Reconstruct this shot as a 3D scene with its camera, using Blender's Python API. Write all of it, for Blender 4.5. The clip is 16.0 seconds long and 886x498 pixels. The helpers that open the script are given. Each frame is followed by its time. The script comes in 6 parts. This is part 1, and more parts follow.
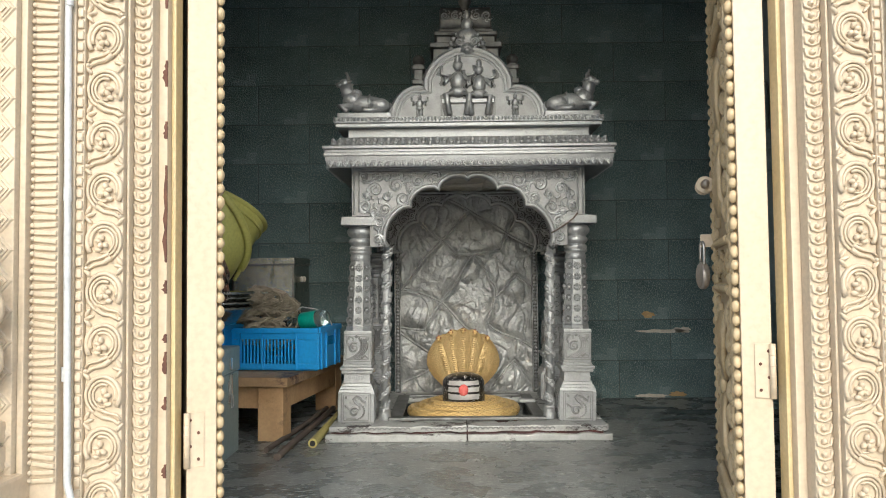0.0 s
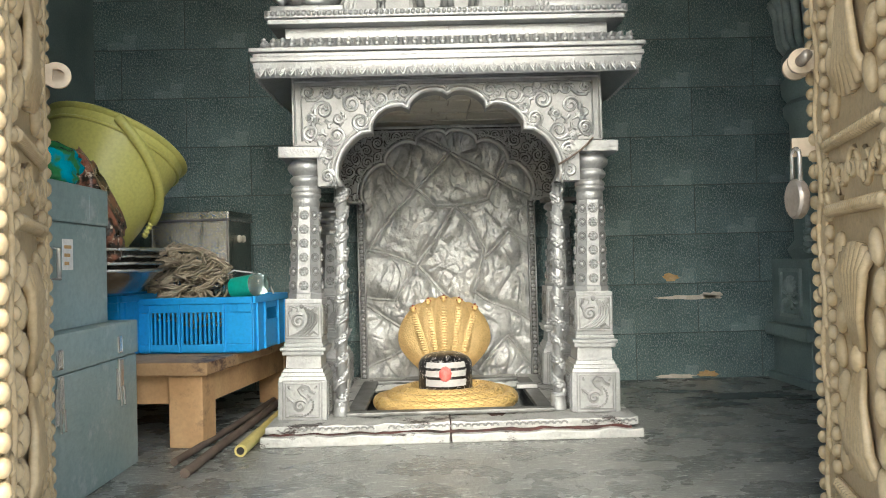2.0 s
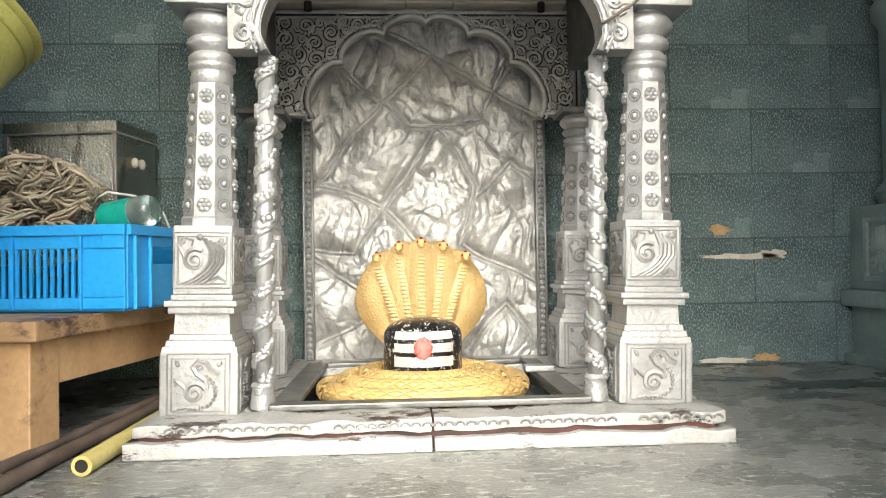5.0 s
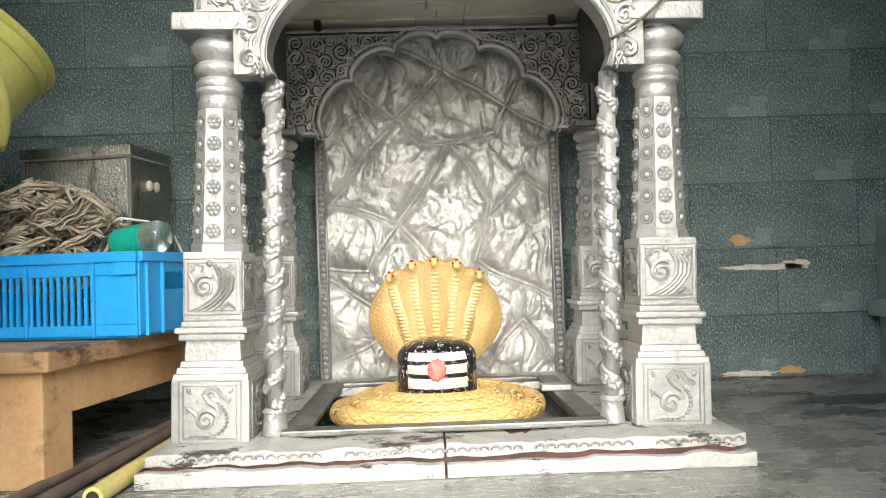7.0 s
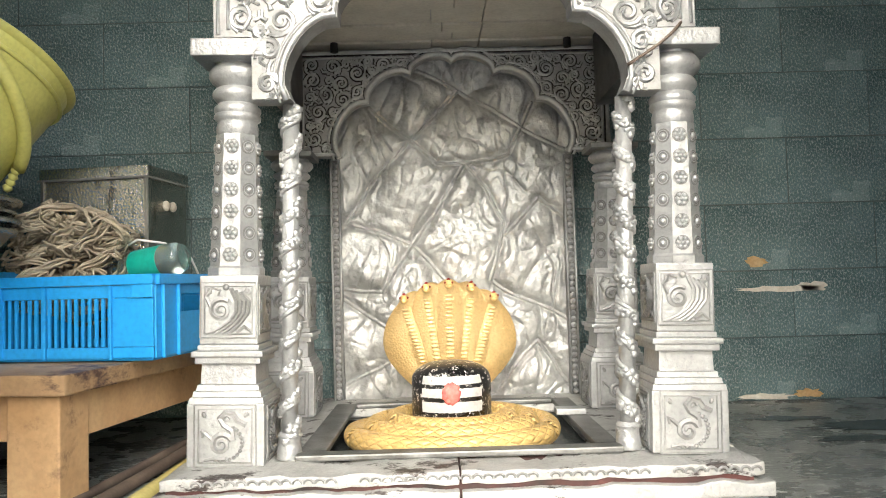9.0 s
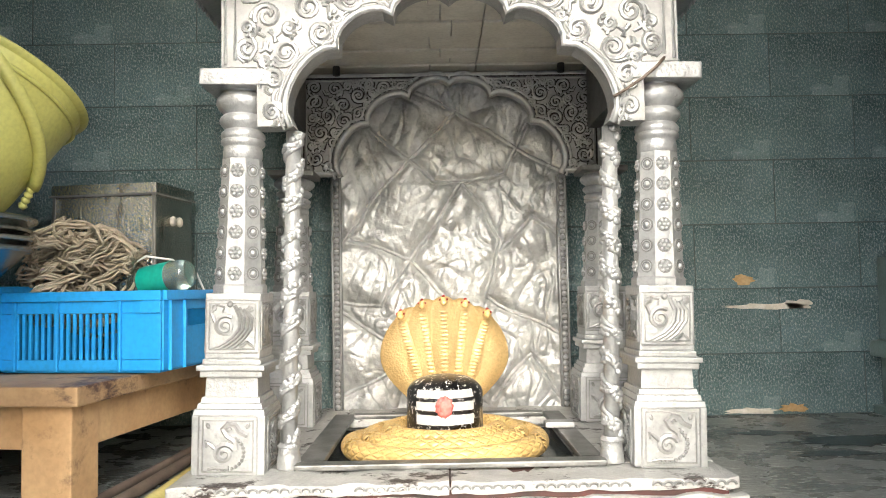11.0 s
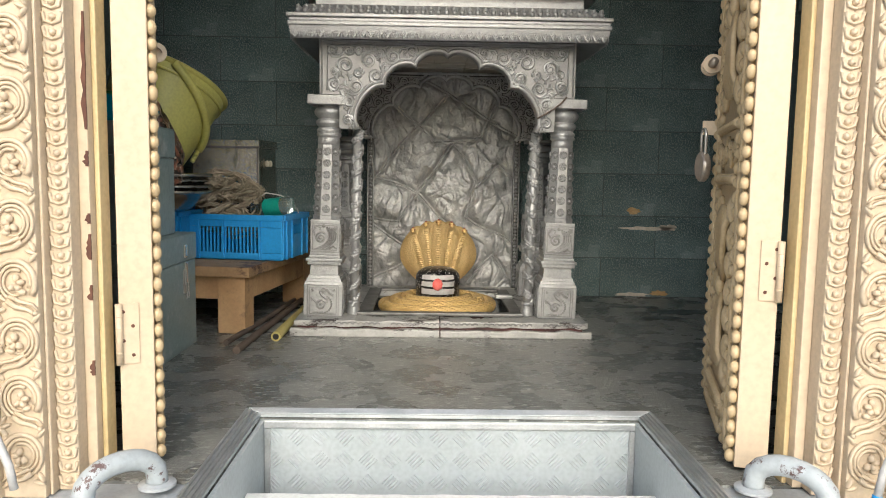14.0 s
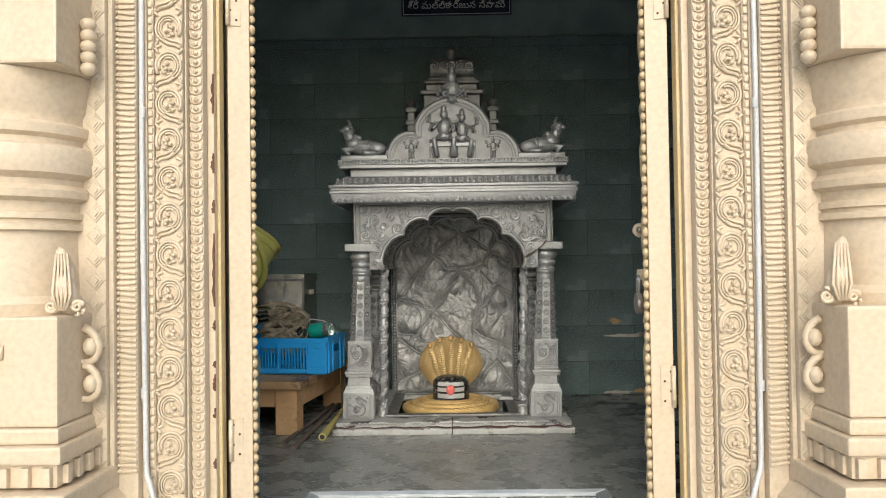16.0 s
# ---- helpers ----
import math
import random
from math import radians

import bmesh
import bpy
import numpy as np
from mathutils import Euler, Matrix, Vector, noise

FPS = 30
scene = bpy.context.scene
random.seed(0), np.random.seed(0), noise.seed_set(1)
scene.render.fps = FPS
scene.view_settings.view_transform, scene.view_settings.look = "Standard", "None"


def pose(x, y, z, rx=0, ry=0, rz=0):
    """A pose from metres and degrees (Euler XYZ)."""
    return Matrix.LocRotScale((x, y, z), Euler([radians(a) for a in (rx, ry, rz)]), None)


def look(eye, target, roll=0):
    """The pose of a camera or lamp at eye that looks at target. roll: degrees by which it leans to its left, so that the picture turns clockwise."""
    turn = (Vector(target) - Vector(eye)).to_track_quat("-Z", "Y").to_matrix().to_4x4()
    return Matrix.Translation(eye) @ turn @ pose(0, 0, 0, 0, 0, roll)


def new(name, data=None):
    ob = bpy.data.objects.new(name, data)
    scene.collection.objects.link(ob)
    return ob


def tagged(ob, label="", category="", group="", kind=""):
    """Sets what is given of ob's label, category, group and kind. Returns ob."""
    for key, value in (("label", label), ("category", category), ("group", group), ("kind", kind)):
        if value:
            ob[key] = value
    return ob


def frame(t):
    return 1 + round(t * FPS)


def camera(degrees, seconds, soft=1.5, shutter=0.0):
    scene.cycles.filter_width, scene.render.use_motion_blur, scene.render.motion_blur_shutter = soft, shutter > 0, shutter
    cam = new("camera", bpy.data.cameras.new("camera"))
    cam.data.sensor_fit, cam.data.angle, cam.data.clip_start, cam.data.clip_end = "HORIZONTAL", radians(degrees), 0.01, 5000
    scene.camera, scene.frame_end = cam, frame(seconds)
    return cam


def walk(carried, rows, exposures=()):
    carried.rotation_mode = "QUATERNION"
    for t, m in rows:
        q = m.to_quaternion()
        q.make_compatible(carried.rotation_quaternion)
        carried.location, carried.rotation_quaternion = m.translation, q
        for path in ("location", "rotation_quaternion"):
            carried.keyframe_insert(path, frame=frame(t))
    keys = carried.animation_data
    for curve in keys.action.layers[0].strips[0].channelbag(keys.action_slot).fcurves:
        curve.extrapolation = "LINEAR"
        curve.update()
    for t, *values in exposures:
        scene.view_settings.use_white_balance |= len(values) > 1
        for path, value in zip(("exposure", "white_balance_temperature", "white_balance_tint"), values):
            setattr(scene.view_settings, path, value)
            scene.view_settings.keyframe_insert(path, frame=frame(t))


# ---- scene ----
cam = camera(62.2, 16.0, soft=1.0)
PATH = [
    (0, (-0.065, 0.042, 0.657), (-0.082, 2.041, 0.738), -0.6),
    (0.5, (-0.05, 0.077, 0.642), (-0.073, 2.076, 0.7), -0.7),
    (1, (-0.072, 0.286, 0.615), (-0.09, 2.285, 0.667), -0.9),
    (1.5, (-0.1, 0.509, 0.581), (-0.042, 2.507, 0.633), -0.9),
    (2, (-0.044, 0.811, 0.546), (-0.013, 2.811, 0.581), -1.5),
    (2.5, (0.011, 1.0, 0.529), (-0.028, 2.998, 0.599), -0.7),
    (3, (-0.015, 1.201, 0.482), (-0.043, 3.2, 0.522), -0.0),
    (3.5, (-0.054, 1.459, 0.407), (-0.021, 3.458, 0.417), -0.2),
    (4, (-0.047, 1.56, 0.369), (0.062, 3.557, 0.362), -0.4),
    (4.2, (-0.064, 1.587, 0.348), (0.061, 3.583, 0.385), -0.6),
    (6.5, (-0.027, 1.663, 0.388), (0.034, 3.661, 0.421), -1.9),
    (7, (-0.026, 1.658, 0.39), (0.023, 3.657, 0.444), -1.9),
    (7.5, (-0.024, 1.658, 0.398), (0.012, 3.657, 0.465), -1.7),
    (8, (-0.031, 1.662, 0.409), (-0.014, 3.661, 0.485), -1.5),
    (8.5, (-0.032, 1.661, 0.415), (-0.023, 3.659, 0.5), -1.5),
    (9, (-0.034, 1.657, 0.415), (-0.015, 3.655, 0.504), -1.6),
    (9.5, (-0.032, 1.647, 0.421), (-0.006, 3.644, 0.521), -1.6),
    (10, (-0.032, 1.636, 0.426), (-0.002, 3.632, 0.547), -1.5),
    (12.3, (0.01, 1.234, 0.49), (-0.006, 3.233, 0.567), -0.3),
    (12.5, (-0.016, 1.14, 0.5), (-0.015, 3.139, 0.572), 0.2),
    (13, (-0.045, 0.885, 0.529), (-0.019, 2.885, 0.49), -0.2),
    (13.5, (-0.008, 0.536, 0.569), (0.024, 2.524, 0.352), 0.1),
    (14, (-0.046, 0.261, 0.626), (-0.008, 2.251, 0.423), 0.9),
    (14.5, (-0.099, 0.0, 0.683), (-0.021, 1.991, 0.509), 0.1),
    (15, (-0.053, -0.253, 0.728), (-0.014, 1.742, 0.596), -0.7),
    (15.5, (-0.006, -0.441, 0.775), (0.008, 1.557, 0.673), -0.7),
    (16, (0.004, -0.498, 0.821), (-0.017, 1.502, 0.86), -0.8),
]

EXPOSURES = [(0, 0.81, 6050, 4), (1.0, 0.86, 6200, 4), (1.5, 1.08, 6250, 4), (2.0, 1.62, 6200, 3), (2.5, 2.2, 6150, 2), (3.0, 2.27, 6150, 3), (4.0, 2.12, 6300, 5), (10.0, 2.13, 6300, 6), (12.5, 2.5, 6400, 7), (13.0, 2.42, 6450, 7), (13.5, 1.4, 6450, 7), (14.0, 0.84, 6400, 7), (14.5, 0.7, 6450, 7), (15.0, 0.66, 6350, 6), (16.0, 0.58, 6250, 5)]
walk(cam, [(t, look(eye, target, roll)) for t, eye, target, roll in PATH], EXPOSURES)

# ---- sky and sun ----
world = bpy.data.worlds.new("sky")
scene.world = world
world.use_nodes = True
wn = world.node_tree
sky = wn.nodes.new("ShaderNodeTexSky")
sky.sky_type = "NISHITA"
sky.sun_disc = False
sky.sun_elevation, sky.sun_rotation = radians(34.5), radians(180)
sky.dust_density = 3.0
wn.links.new(sky.outputs["Color"], wn.nodes["Background"].inputs["Color"])
wn.nodes["Background"].inputs["Strength"].default_value = 0.15
sun = new("sun", bpy.data.lights.new("sun", "SUN"))
sun.data.energy, sun.data.angle, sun.data.color = 1.1, radians(50), (1.0, 0.97, 0.92)
sun.matrix_world = look((0.2, -8.0, 5.5), (0, 0, 0))


# ---- materials ----
def mat(name, c1, c2, rough=0.5, metal=0.0, scale=8.0, fine=120.0, bump=0.15, bump_dist=0.002, mix=(0.35, 0.7), rough_var=0.15, random_tint=0.0, spec=0.5, stain_glint=None, stain_glint_at=(0.6, 0.7), stain_glint_scale=3.0, coat=0.0, stretch=(1, 1, 1)):
    m = bpy.data.materials.new(name)
    m.use_nodes = True
    t = m.node_tree
    N, L = t.nodes, t.links
    b = N["Principled BSDF"]
    co = N.new("ShaderNodeTexCoord")
    n1 = N.new("ShaderNodeTexNoise")
    n1.inputs["Scale"].default_value, n1.inputs["Detail"].default_value = scale, 8
    n2 = N.new("ShaderNodeTexNoise")
    n2.inputs["Scale"].default_value, n2.inputs["Detail"].default_value = fine, 5
    for n in (n1, n2):
        L.new(co.outputs["Object"], n.inputs["Vector"])
    r = N.new("ShaderNodeValToRGB")
    r.color_ramp.elements[0].position, r.color_ramp.elements[1].position = mix
    r.color_ramp.elements[0].color, r.color_ramp.elements[1].color = (*c1, 1), (*c2, 1)
    L.new(n1.outputs["Fac"], r.inputs["Fac"])
    col = r.outputs["Color"]
    if stain_glint:
        n3 = N.new("ShaderNodeTexNoise")
        n3.inputs["Scale"].default_value, n3.inputs["Detail"].default_value, n3.inputs["Roughness"].default_value = stain_glint_scale, 12, 0.72
        mp = N.new("ShaderNodeMapping")
        mp.inputs["Scale"].default_value = stretch
        L.new(co.outputs["Object"], mp.inputs["Vector"])
        L.new(mp.outputs["Vector"], n3.inputs["Vector"])
        r3 = N.new("ShaderNodeValToRGB")
        r3.color_ramp.elements[0].position, r3.color_ramp.elements[1].position = stain_glint_at
        L.new(n3.outputs["Fac"], r3.inputs["Fac"])
        mx = N.new("ShaderNodeMixRGB")
        mx.inputs["Color2"].default_value = (*stain_glint, 1)
        L.new(r3.outputs["Color"], mx.inputs["Fac"])
        L.new(col, mx.inputs["Color1"])
        col = mx.outputs["Color"]
    g = N.new("ShaderNodeMixRGB")
    g.blend_type = "MULTIPLY"
    g.inputs["Fac"].default_value = 0.35
    L.new(col, g.inputs["Color1"])
    rg = N.new("ShaderNodeValToRGB")
    rg.color_ramp.elements[0].position, rg.color_ramp.elements[1].position = 0.3, 0.6
    rg.color_ramp.elements[0].color = (0.6, 0.6, 0.6, 1)
    L.new(n2.outputs["Fac"], rg.inputs["Fac"])
    L.new(rg.outputs["Color"], g.inputs["Color2"])
    col = g.outputs["Color"]
    if random_tint:
        oi = N.new("ShaderNodeObjectInfo")
        mr = N.new("ShaderNodeMapRange")
        mr.inputs["To Min"].default_value, mr.inputs["To Max"].default_value = 1 - random_tint, 1 + random_tint
        L.new(oi.outputs["Random"], mr.inputs["Value"])
        hv = N.new("ShaderNodeHueSaturation")
        L.new(mr.outputs["Result"], hv.inputs["Value"])
        L.new(col, hv.inputs["Color"])
        col = hv.outputs["Color"]
    L.new(col, b.inputs["Base Color"])
    mr2 = N.new("ShaderNodeMapRange")
    mr2.inputs["To Min"].default_value, mr2.inputs["To Max"].default_value = max(0.02, rough - rough_var), min(1, rough + rough_var)
    L.new(n1.outputs["Fac"], mr2.inputs["Value"])
    L.new(mr2.outputs["Result"], b.inputs["Roughness"])
    b.inputs["Metallic"].default_value = metal
    b.inputs["Specular IOR Level"].default_value = spec
    b.inputs["Coat Weight"].default_value = coat
    ad = N.new("ShaderNodeMath")
    ad.operation = "ADD"
    L.new(n1.outputs["Fac"], ad.inputs[0])
    L.new(n2.outputs["Fac"], ad.inputs[1])
    bu = N.new("ShaderNodeBump")
    bu.inputs["Strength"].default_value, bu.inputs["Distance"].default_value = bump, bump_dist
    L.new(ad.outputs[0], bu.inputs["Height"])
    L.new(bu.outputs["Normal"], b.inputs["Normal"])
    return m


CREAM = mat("cream paint", (0.56, 0.452, 0.32), (0.63, 0.522, 0.385), 0.45, 0, 5, 90, 0.25, 0.002, stain_glint=(0.48, 0.37, 0.20), stain_glint_at=(0.58, 0.85), stain_glint_scale=8)
CREAM_FLAT = mat("smooth cream paint", (0.59, 0.472, 0.33), (0.63, 0.512, 0.37), 0.4, 0, 4, 60, 0.12, 0.002)
# golden tan door paint; the side-facing carving's weaker light is put into it
CREAM_DOOR_DIM = mat("tan cream carving paint dimmed as shade", (0.50, 0.375, 0.21), (0.60, 0.47, 0.29), 0.42, 0.05, 9, 110, 0.35, 0.003, stain_glint=(0.34, 0.235, 0.11), stain_glint_at=(0.55, 0.8), stain_glint_scale=14)
# darker yellow that paints the shade on the jamb's inner return
EDGE_SHADE = mat("cream paint darkened as edge shade", (0.58, 0.44, 0.22), (0.64, 0.50, 0.28), 0.5, 0, 6, 80, 0.2)
SILVER = mat("silver paint", (0.335, 0.34, 0.34), (0.435, 0.44, 0.44), 0.42, 0.5, 14, 110, 0.5, 0.004, stain_glint=(0.14, 0.14, 0.135), stain_glint_at=(0.60, 0.76), stain_glint_scale=24)
# outline colour that stands in for shade round raised carving
RELIEF_SHADE = mat("dark shade colour round relief", (0.07, 0.07, 0.066), (0.17, 0.17, 0.165), 0.5, 0.3, 40, 160, 0.2)
# softer outline colour, painting the shade round rosettes and bosses
SOFT_SHADE = mat("soft shade colour round ornaments", (0.16, 0.16, 0.155), (0.27, 0.27, 0.265), 0.5, 0.3, 40, 160, 0.2)
# darker copy of the silver, with relief shade put into its colour
SILVER_SHADED = mat("shade-darkened silver carving", (0.19, 0.19, 0.185), (0.33, 0.33, 0.325), 0.4, 0.5, 40, 160, 0.3, 0.002)
PLINTH_PAINT = mat("flaking silver white paint", (0.36, 0.36, 0.345), (0.50, 0.495, 0.48), 0.5, 0.25, 16, 120, 0.6, 0.005, stain_glint=(0.04, 0.03, 0.027), stain_glint_at=(0.552, 0.60), stain_glint_scale=11, stretch=(0.8, 1, 2.4))
SILVER_MID = mat("greyed silver paint", (0.23, 0.23, 0.225), (0.37, 0.37, 0.365), 0.5, 0.35, 16, 160, 0.3, 0.002)
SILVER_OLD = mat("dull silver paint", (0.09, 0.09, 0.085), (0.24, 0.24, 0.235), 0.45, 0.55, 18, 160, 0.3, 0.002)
SILVER_LEAF = mat("beaten silver sheet", (0.30, 0.305, 0.30), (0.47, 0.475, 0.465), 0.40, 0.35, 9, 80, 0.7, 0.004, stain_glint=(0.10, 0.10, 0.095), stain_glint_at=(0.53, 0.78), stain_glint_scale=15)
GOLD = mat("gold paint", (0.64, 0.43, 0.16), (0.74, 0.52, 0.22), 0.42, 0.2, 10, 150, 0.3, 0.002)
GOLD_SCALE = mat("gold scales", (0.72, 0.52, 0.235), (0.80, 0.60, 0.30), 0.42, 0.25, 10, 150, 0.3, 0.002)
_t = GOLD_SCALE.node_tree
_v = _t.nodes.new("ShaderNodeTexVoronoi")
_v.inputs["Scale"].default_value = 170
_b = _t.nodes.new("ShaderNodeBump")
_b.inputs["Strength"].default_value, _b.inputs["Distance"].default_value, _b.invert = 0.35, 0.003, True
_t.links.new(_t.nodes["Texture Coordinate"].outputs["Object"], _v.inputs["Vector"])
_t.links.new(_v.outputs["Distance"], _b.inputs["Height"])
_t.links.new(_t.nodes["Bump"].outputs["Normal"], _b.inputs["Normal"])
_t.links.new(_b.outputs["Normal"], _t.nodes["Principled BSDF"].inputs["Normal"])
GOLD_COIL = mat("gold net scales", (0.60, 0.40, 0.15), (0.70, 0.49, 0.20), 0.42, 0.2, 10, 150, 0.2, 0.002)
_t = GOLD_COIL.node_tree
_uv = _t.nodes.new("ShaderNodeUVMap")
_sep = _t.nodes.new("ShaderNodeSeparateXYZ")
_t.links.new(_uv.outputs["UV"], _sep.inputs["Vector"])
_lines = []
for _op in ("ADD", "SUBTRACT"):
    _m = _t.nodes.new("ShaderNodeMath")
    _m.operation = _op
    _t.links.new(_sep.outputs["X"], _m.inputs[0])
    _t.links.new(_sep.outputs["Y"], _m.inputs[1])
    _s = _t.nodes.new("ShaderNodeMath")
    _s.operation = "SINE"
    _t.links.new(_m.outputs[0], _s.inputs[0])
    _q = _t.nodes.new("ShaderNodeMath")
    _q.operation = "ABSOLUTE"
    _t.links.new(_s.outputs[0], _q.inputs[0])
    _lines.append(_q)
_mn = _t.nodes.new("ShaderNodeMath")
_mn.operation = "MINIMUM"
for _k in (0, 1):
    _t.links.new(_lines[_k].outputs[0], _mn.inputs[_k])
_pw = _t.nodes.new("ShaderNodeMath")
_pw.operation = "POWER"
_pw.inputs[1].default_value = 0.5
_t.links.new(_mn.outputs[0], _pw.inputs[0])
_b = _t.nodes.new("ShaderNodeBump")
_b.inputs["Strength"].default_value, _b.inputs["Distance"].default_value = 0.9, 0.004
_t.links.new(_pw.outputs[0], _b.inputs["Height"])
_t.links.new(_t.nodes["Bump"].outputs["Normal"], _b.inputs["Normal"])
_t.links.new(_b.outputs["Normal"], _t.nodes["Principled BSDF"].inputs["Normal"])
BLACK = mat("black stone", (0.006, 0.006, 0.007), (0.012, 0.012, 0.013), 0.3, 0, 10, 60, 0.2, stain_glint=(0.65, 0.63, 0.6), stain_glint_at=(0.565, 0.585), stain_glint_scale=85)
WHITE = mat("white paint", (0.78, 0.76, 0.74), (0.86, 0.85, 0.83), 0.6, 0, 20, 120, 0.2, stain_glint=(0.1, 0.1, 0.1), stain_glint_at=(0.72, 0.78), stain_glint_scale=50)
RED = mat("vermilion paint", (0.70, 0.10, 0.09), (0.78, 0.2, 0.17), 0.6, 0, 60, 200, 0.3)
DARK_RED = mat("dark red stone", (0.22, 0.015, 0.015), (0.32, 0.03, 0.025), 0.25, 0, 60, 200, 0.1)
FLOOR = mat("polished dark stone floor", (0.110, 0.114, 0.106), (0.25, 0.25, 0.228), 0.28, 0, 7, 110, 0.7, 0.004, stain_glint=(0.54, 0.55, 0.51), stain_glint_at=(0.53, 0.65), stain_glint_scale=1.0, stretch=(26, 75, 26), rough_var=0.24)
# pale speckle puts the rough gloss paint's glints into the wall colour
WALL = mat("dark green wall paint with painted glints", (0.078, 0.132, 0.136), (0.175, 0.262, 0.262), 0.24, 0, 4, 130, 1.0, 0.010, random_tint=0.08, stain_glint=(0.34, 0.39, 0.375), stain_glint_at=(0.50, 0.60), stain_glint_scale=190, stretch=(1, 1, 0.6))
WALL_SIDE = mat("dark green plaster", (0.155, 0.21, 0.20), (0.265, 0.335, 0.32), 0.45, 0, 4, 110, 0.6, 0.004, stain_glint=(0.09, 0.10, 0.085), stain_glint_at=(0.6, 0.9), stain_glint_scale=4)
WORN_GREEN = mat("worn green relief paint", (0.20, 0.26, 0.25), (0.38, 0.43, 0.41), 0.35, 0, 14, 120, 0.5, 0.003)
MORTAR = mat("wall joint", (0.05, 0.08, 0.08), (0.10, 0.13, 0.125), 0.7, 0, 8, 90, 0.5)
CHIP = mat("bare plaster", (0.62, 0.56, 0.45), (0.72, 0.68, 0.6), 0.8, 0, 30, 120, 0.4)
CHIP_OCHRE = mat("bare ochre plaster", (0.50, 0.30, 0.12), (0.60, 0.42, 0.22), 0.8, 0, 30, 120, 0.4)
GREY_PAINT = mat("grey painted sheet metal", (0.38, 0.425, 0.44), (0.46, 0.505, 0.52), 0.4, 0.1, 4, 90, 0.15, stain_glint=(0.22, 0.25, 0.25), stain_glint_at=(0.64, 0.8), stain_glint_scale=9)
ALU = mat("worn aluminium trim", (0.46, 0.49, 0.50), (0.62, 0.64, 0.65), 0.35, 0.7, 14, 160, 0.2, stain_glint=(0.12, 0.12, 0.12), stain_glint_at=(0.66, 0.75), stain_glint_scale=25)
TRUNK = mat("grey green trunk paint", (0.24, 0.33, 0.325), (0.36, 0.44, 0.43), 0.42, 0.1, 3, 60, 0.35, 0.006, stain_glint=(0.52, 0.55, 0.54), stain_glint_at=(0.56, 0.72), stain_glint_scale=9)
STEEL = mat("bright steel", (0.56, 0.54, 0.50), (0.72, 0.70, 0.66), 0.22, 0.7, 5, 150, 0.3, stain_glint=(0.25, 0.22, 0.18), stain_glint_at=(0.6, 0.8), stain_glint_scale=6, rough_var=0.1)
TIN = mat("polished tin plate", (0.55, 0.53, 0.48), (0.68, 0.66, 0.61), 0.16, 1.0, 7, 150, 0.6, 0.010, stain_glint=(0.20, 0.17, 0.13), stain_glint_at=(0.56, 0.66), stain_glint_scale=9, stretch=(1, 1, 0.4), rough_var=0.08)
BRASS = mat("aged steel", (0.40, 0.34, 0.28), (0.54, 0.48, 0.42), 0.32, 0.6, 20, 150, 0.1)
BLUE = mat("blue plastic", (0.02, 0.28, 0.66), (0.03, 0.33, 0.74), 0.42, 0, 5, 100, 0.1, stain_glint=(0.12, 0.26, 0.45), stain_glint_at=(0.68, 0.9), stain_glint_scale=10)
YELLOW = mat("yellow plastic", (0.56, 0.53, 0.15), (0.62, 0.60, 0.19), 0.4, 0, 4, 100, 0.08, stain_glint=(0.42, 0.36, 0.12), stain_glint_at=(0.68, 0.9), stain_glint_scale=8)
YELLOW_PIPE = mat("yellow pipe", (0.50, 0.42, 0.14), (0.58, 0.50, 0.20), 0.5, 0, 8, 100, 0.2)
WOOD = mat("raw bench wood", (0.40, 0.235, 0.11), (0.54, 0.35, 0.18), 0.6, 0, 9, 90, 0.3, stain_glint=(0.14, 0.075, 0.045), stain_glint_at=(0.55, 0.68), stain_glint_scale=8)
WOOD_TOP = mat("worn bench top wood", (0.30, 0.185, 0.095), (0.48, 0.32, 0.17), 0.6, 0, 9, 90, 0.4, 0.003, stain_glint=(0.07, 0.035, 0.025), stain_glint_at=(0.53, 0.62), stain_glint_scale=6, stretch=(1, 1, 2))
WOOD_DARK = mat("weathered rod wood", (0.09, 0.065, 0.05), (0.16, 0.12, 0.09), 0.7, 0, 12, 120, 0.3)
BOARD = mat("old grey boards", (0.46, 0.43, 0.37), (0.60, 0.57, 0.50), 0.75, 0, 8, 110, 0.4)
ROPE = mat("coir rope", (0.30, 0.25, 0.18), (0.48, 0.41, 0.30), 0.9, 0, 40, 300, 0.6)
TEAL = mat("teal plastic", (0.0, 0.28, 0.22), (0.02, 0.36, 0.28), 0.3, 0, 10, 90, 0.1)
SMOKE = mat("clear bottle plastic", (0.32, 0.42, 0.40), (0.40, 0.50, 0.48), 0.10, 0, 10, 90, 0.1, rough_var=0.05)
SMOKE.node_tree.nodes["Principled BSDF"].inputs["Transmission Weight"].default_value = 0.85
TRAY = mat("dark steel tray", (0.16, 0.155, 0.145), (0.34, 0.335, 0.32), 0.2, 0.85, 12, 140, 0.2)
PACK_BLUE = mat("blue green wrapper", (0.0, 0.33, 0.46), (0.04, 0.22, 0.07), 0.15, 0, 14, 160, 0.3, mix=(0.48, 0.55))
PACK_BROWN = mat("printed brown wrapper", (0.03, 0.022, 0.016), (0.30, 0.13, 0.08), 0.3, 0, 26, 160, 0.3, mix=(0.48, 0.58), stain_glint=(0.62, 0.52, 0.40), stain_glint_at=(0.56, 0.60), stain_glint_scale=45)
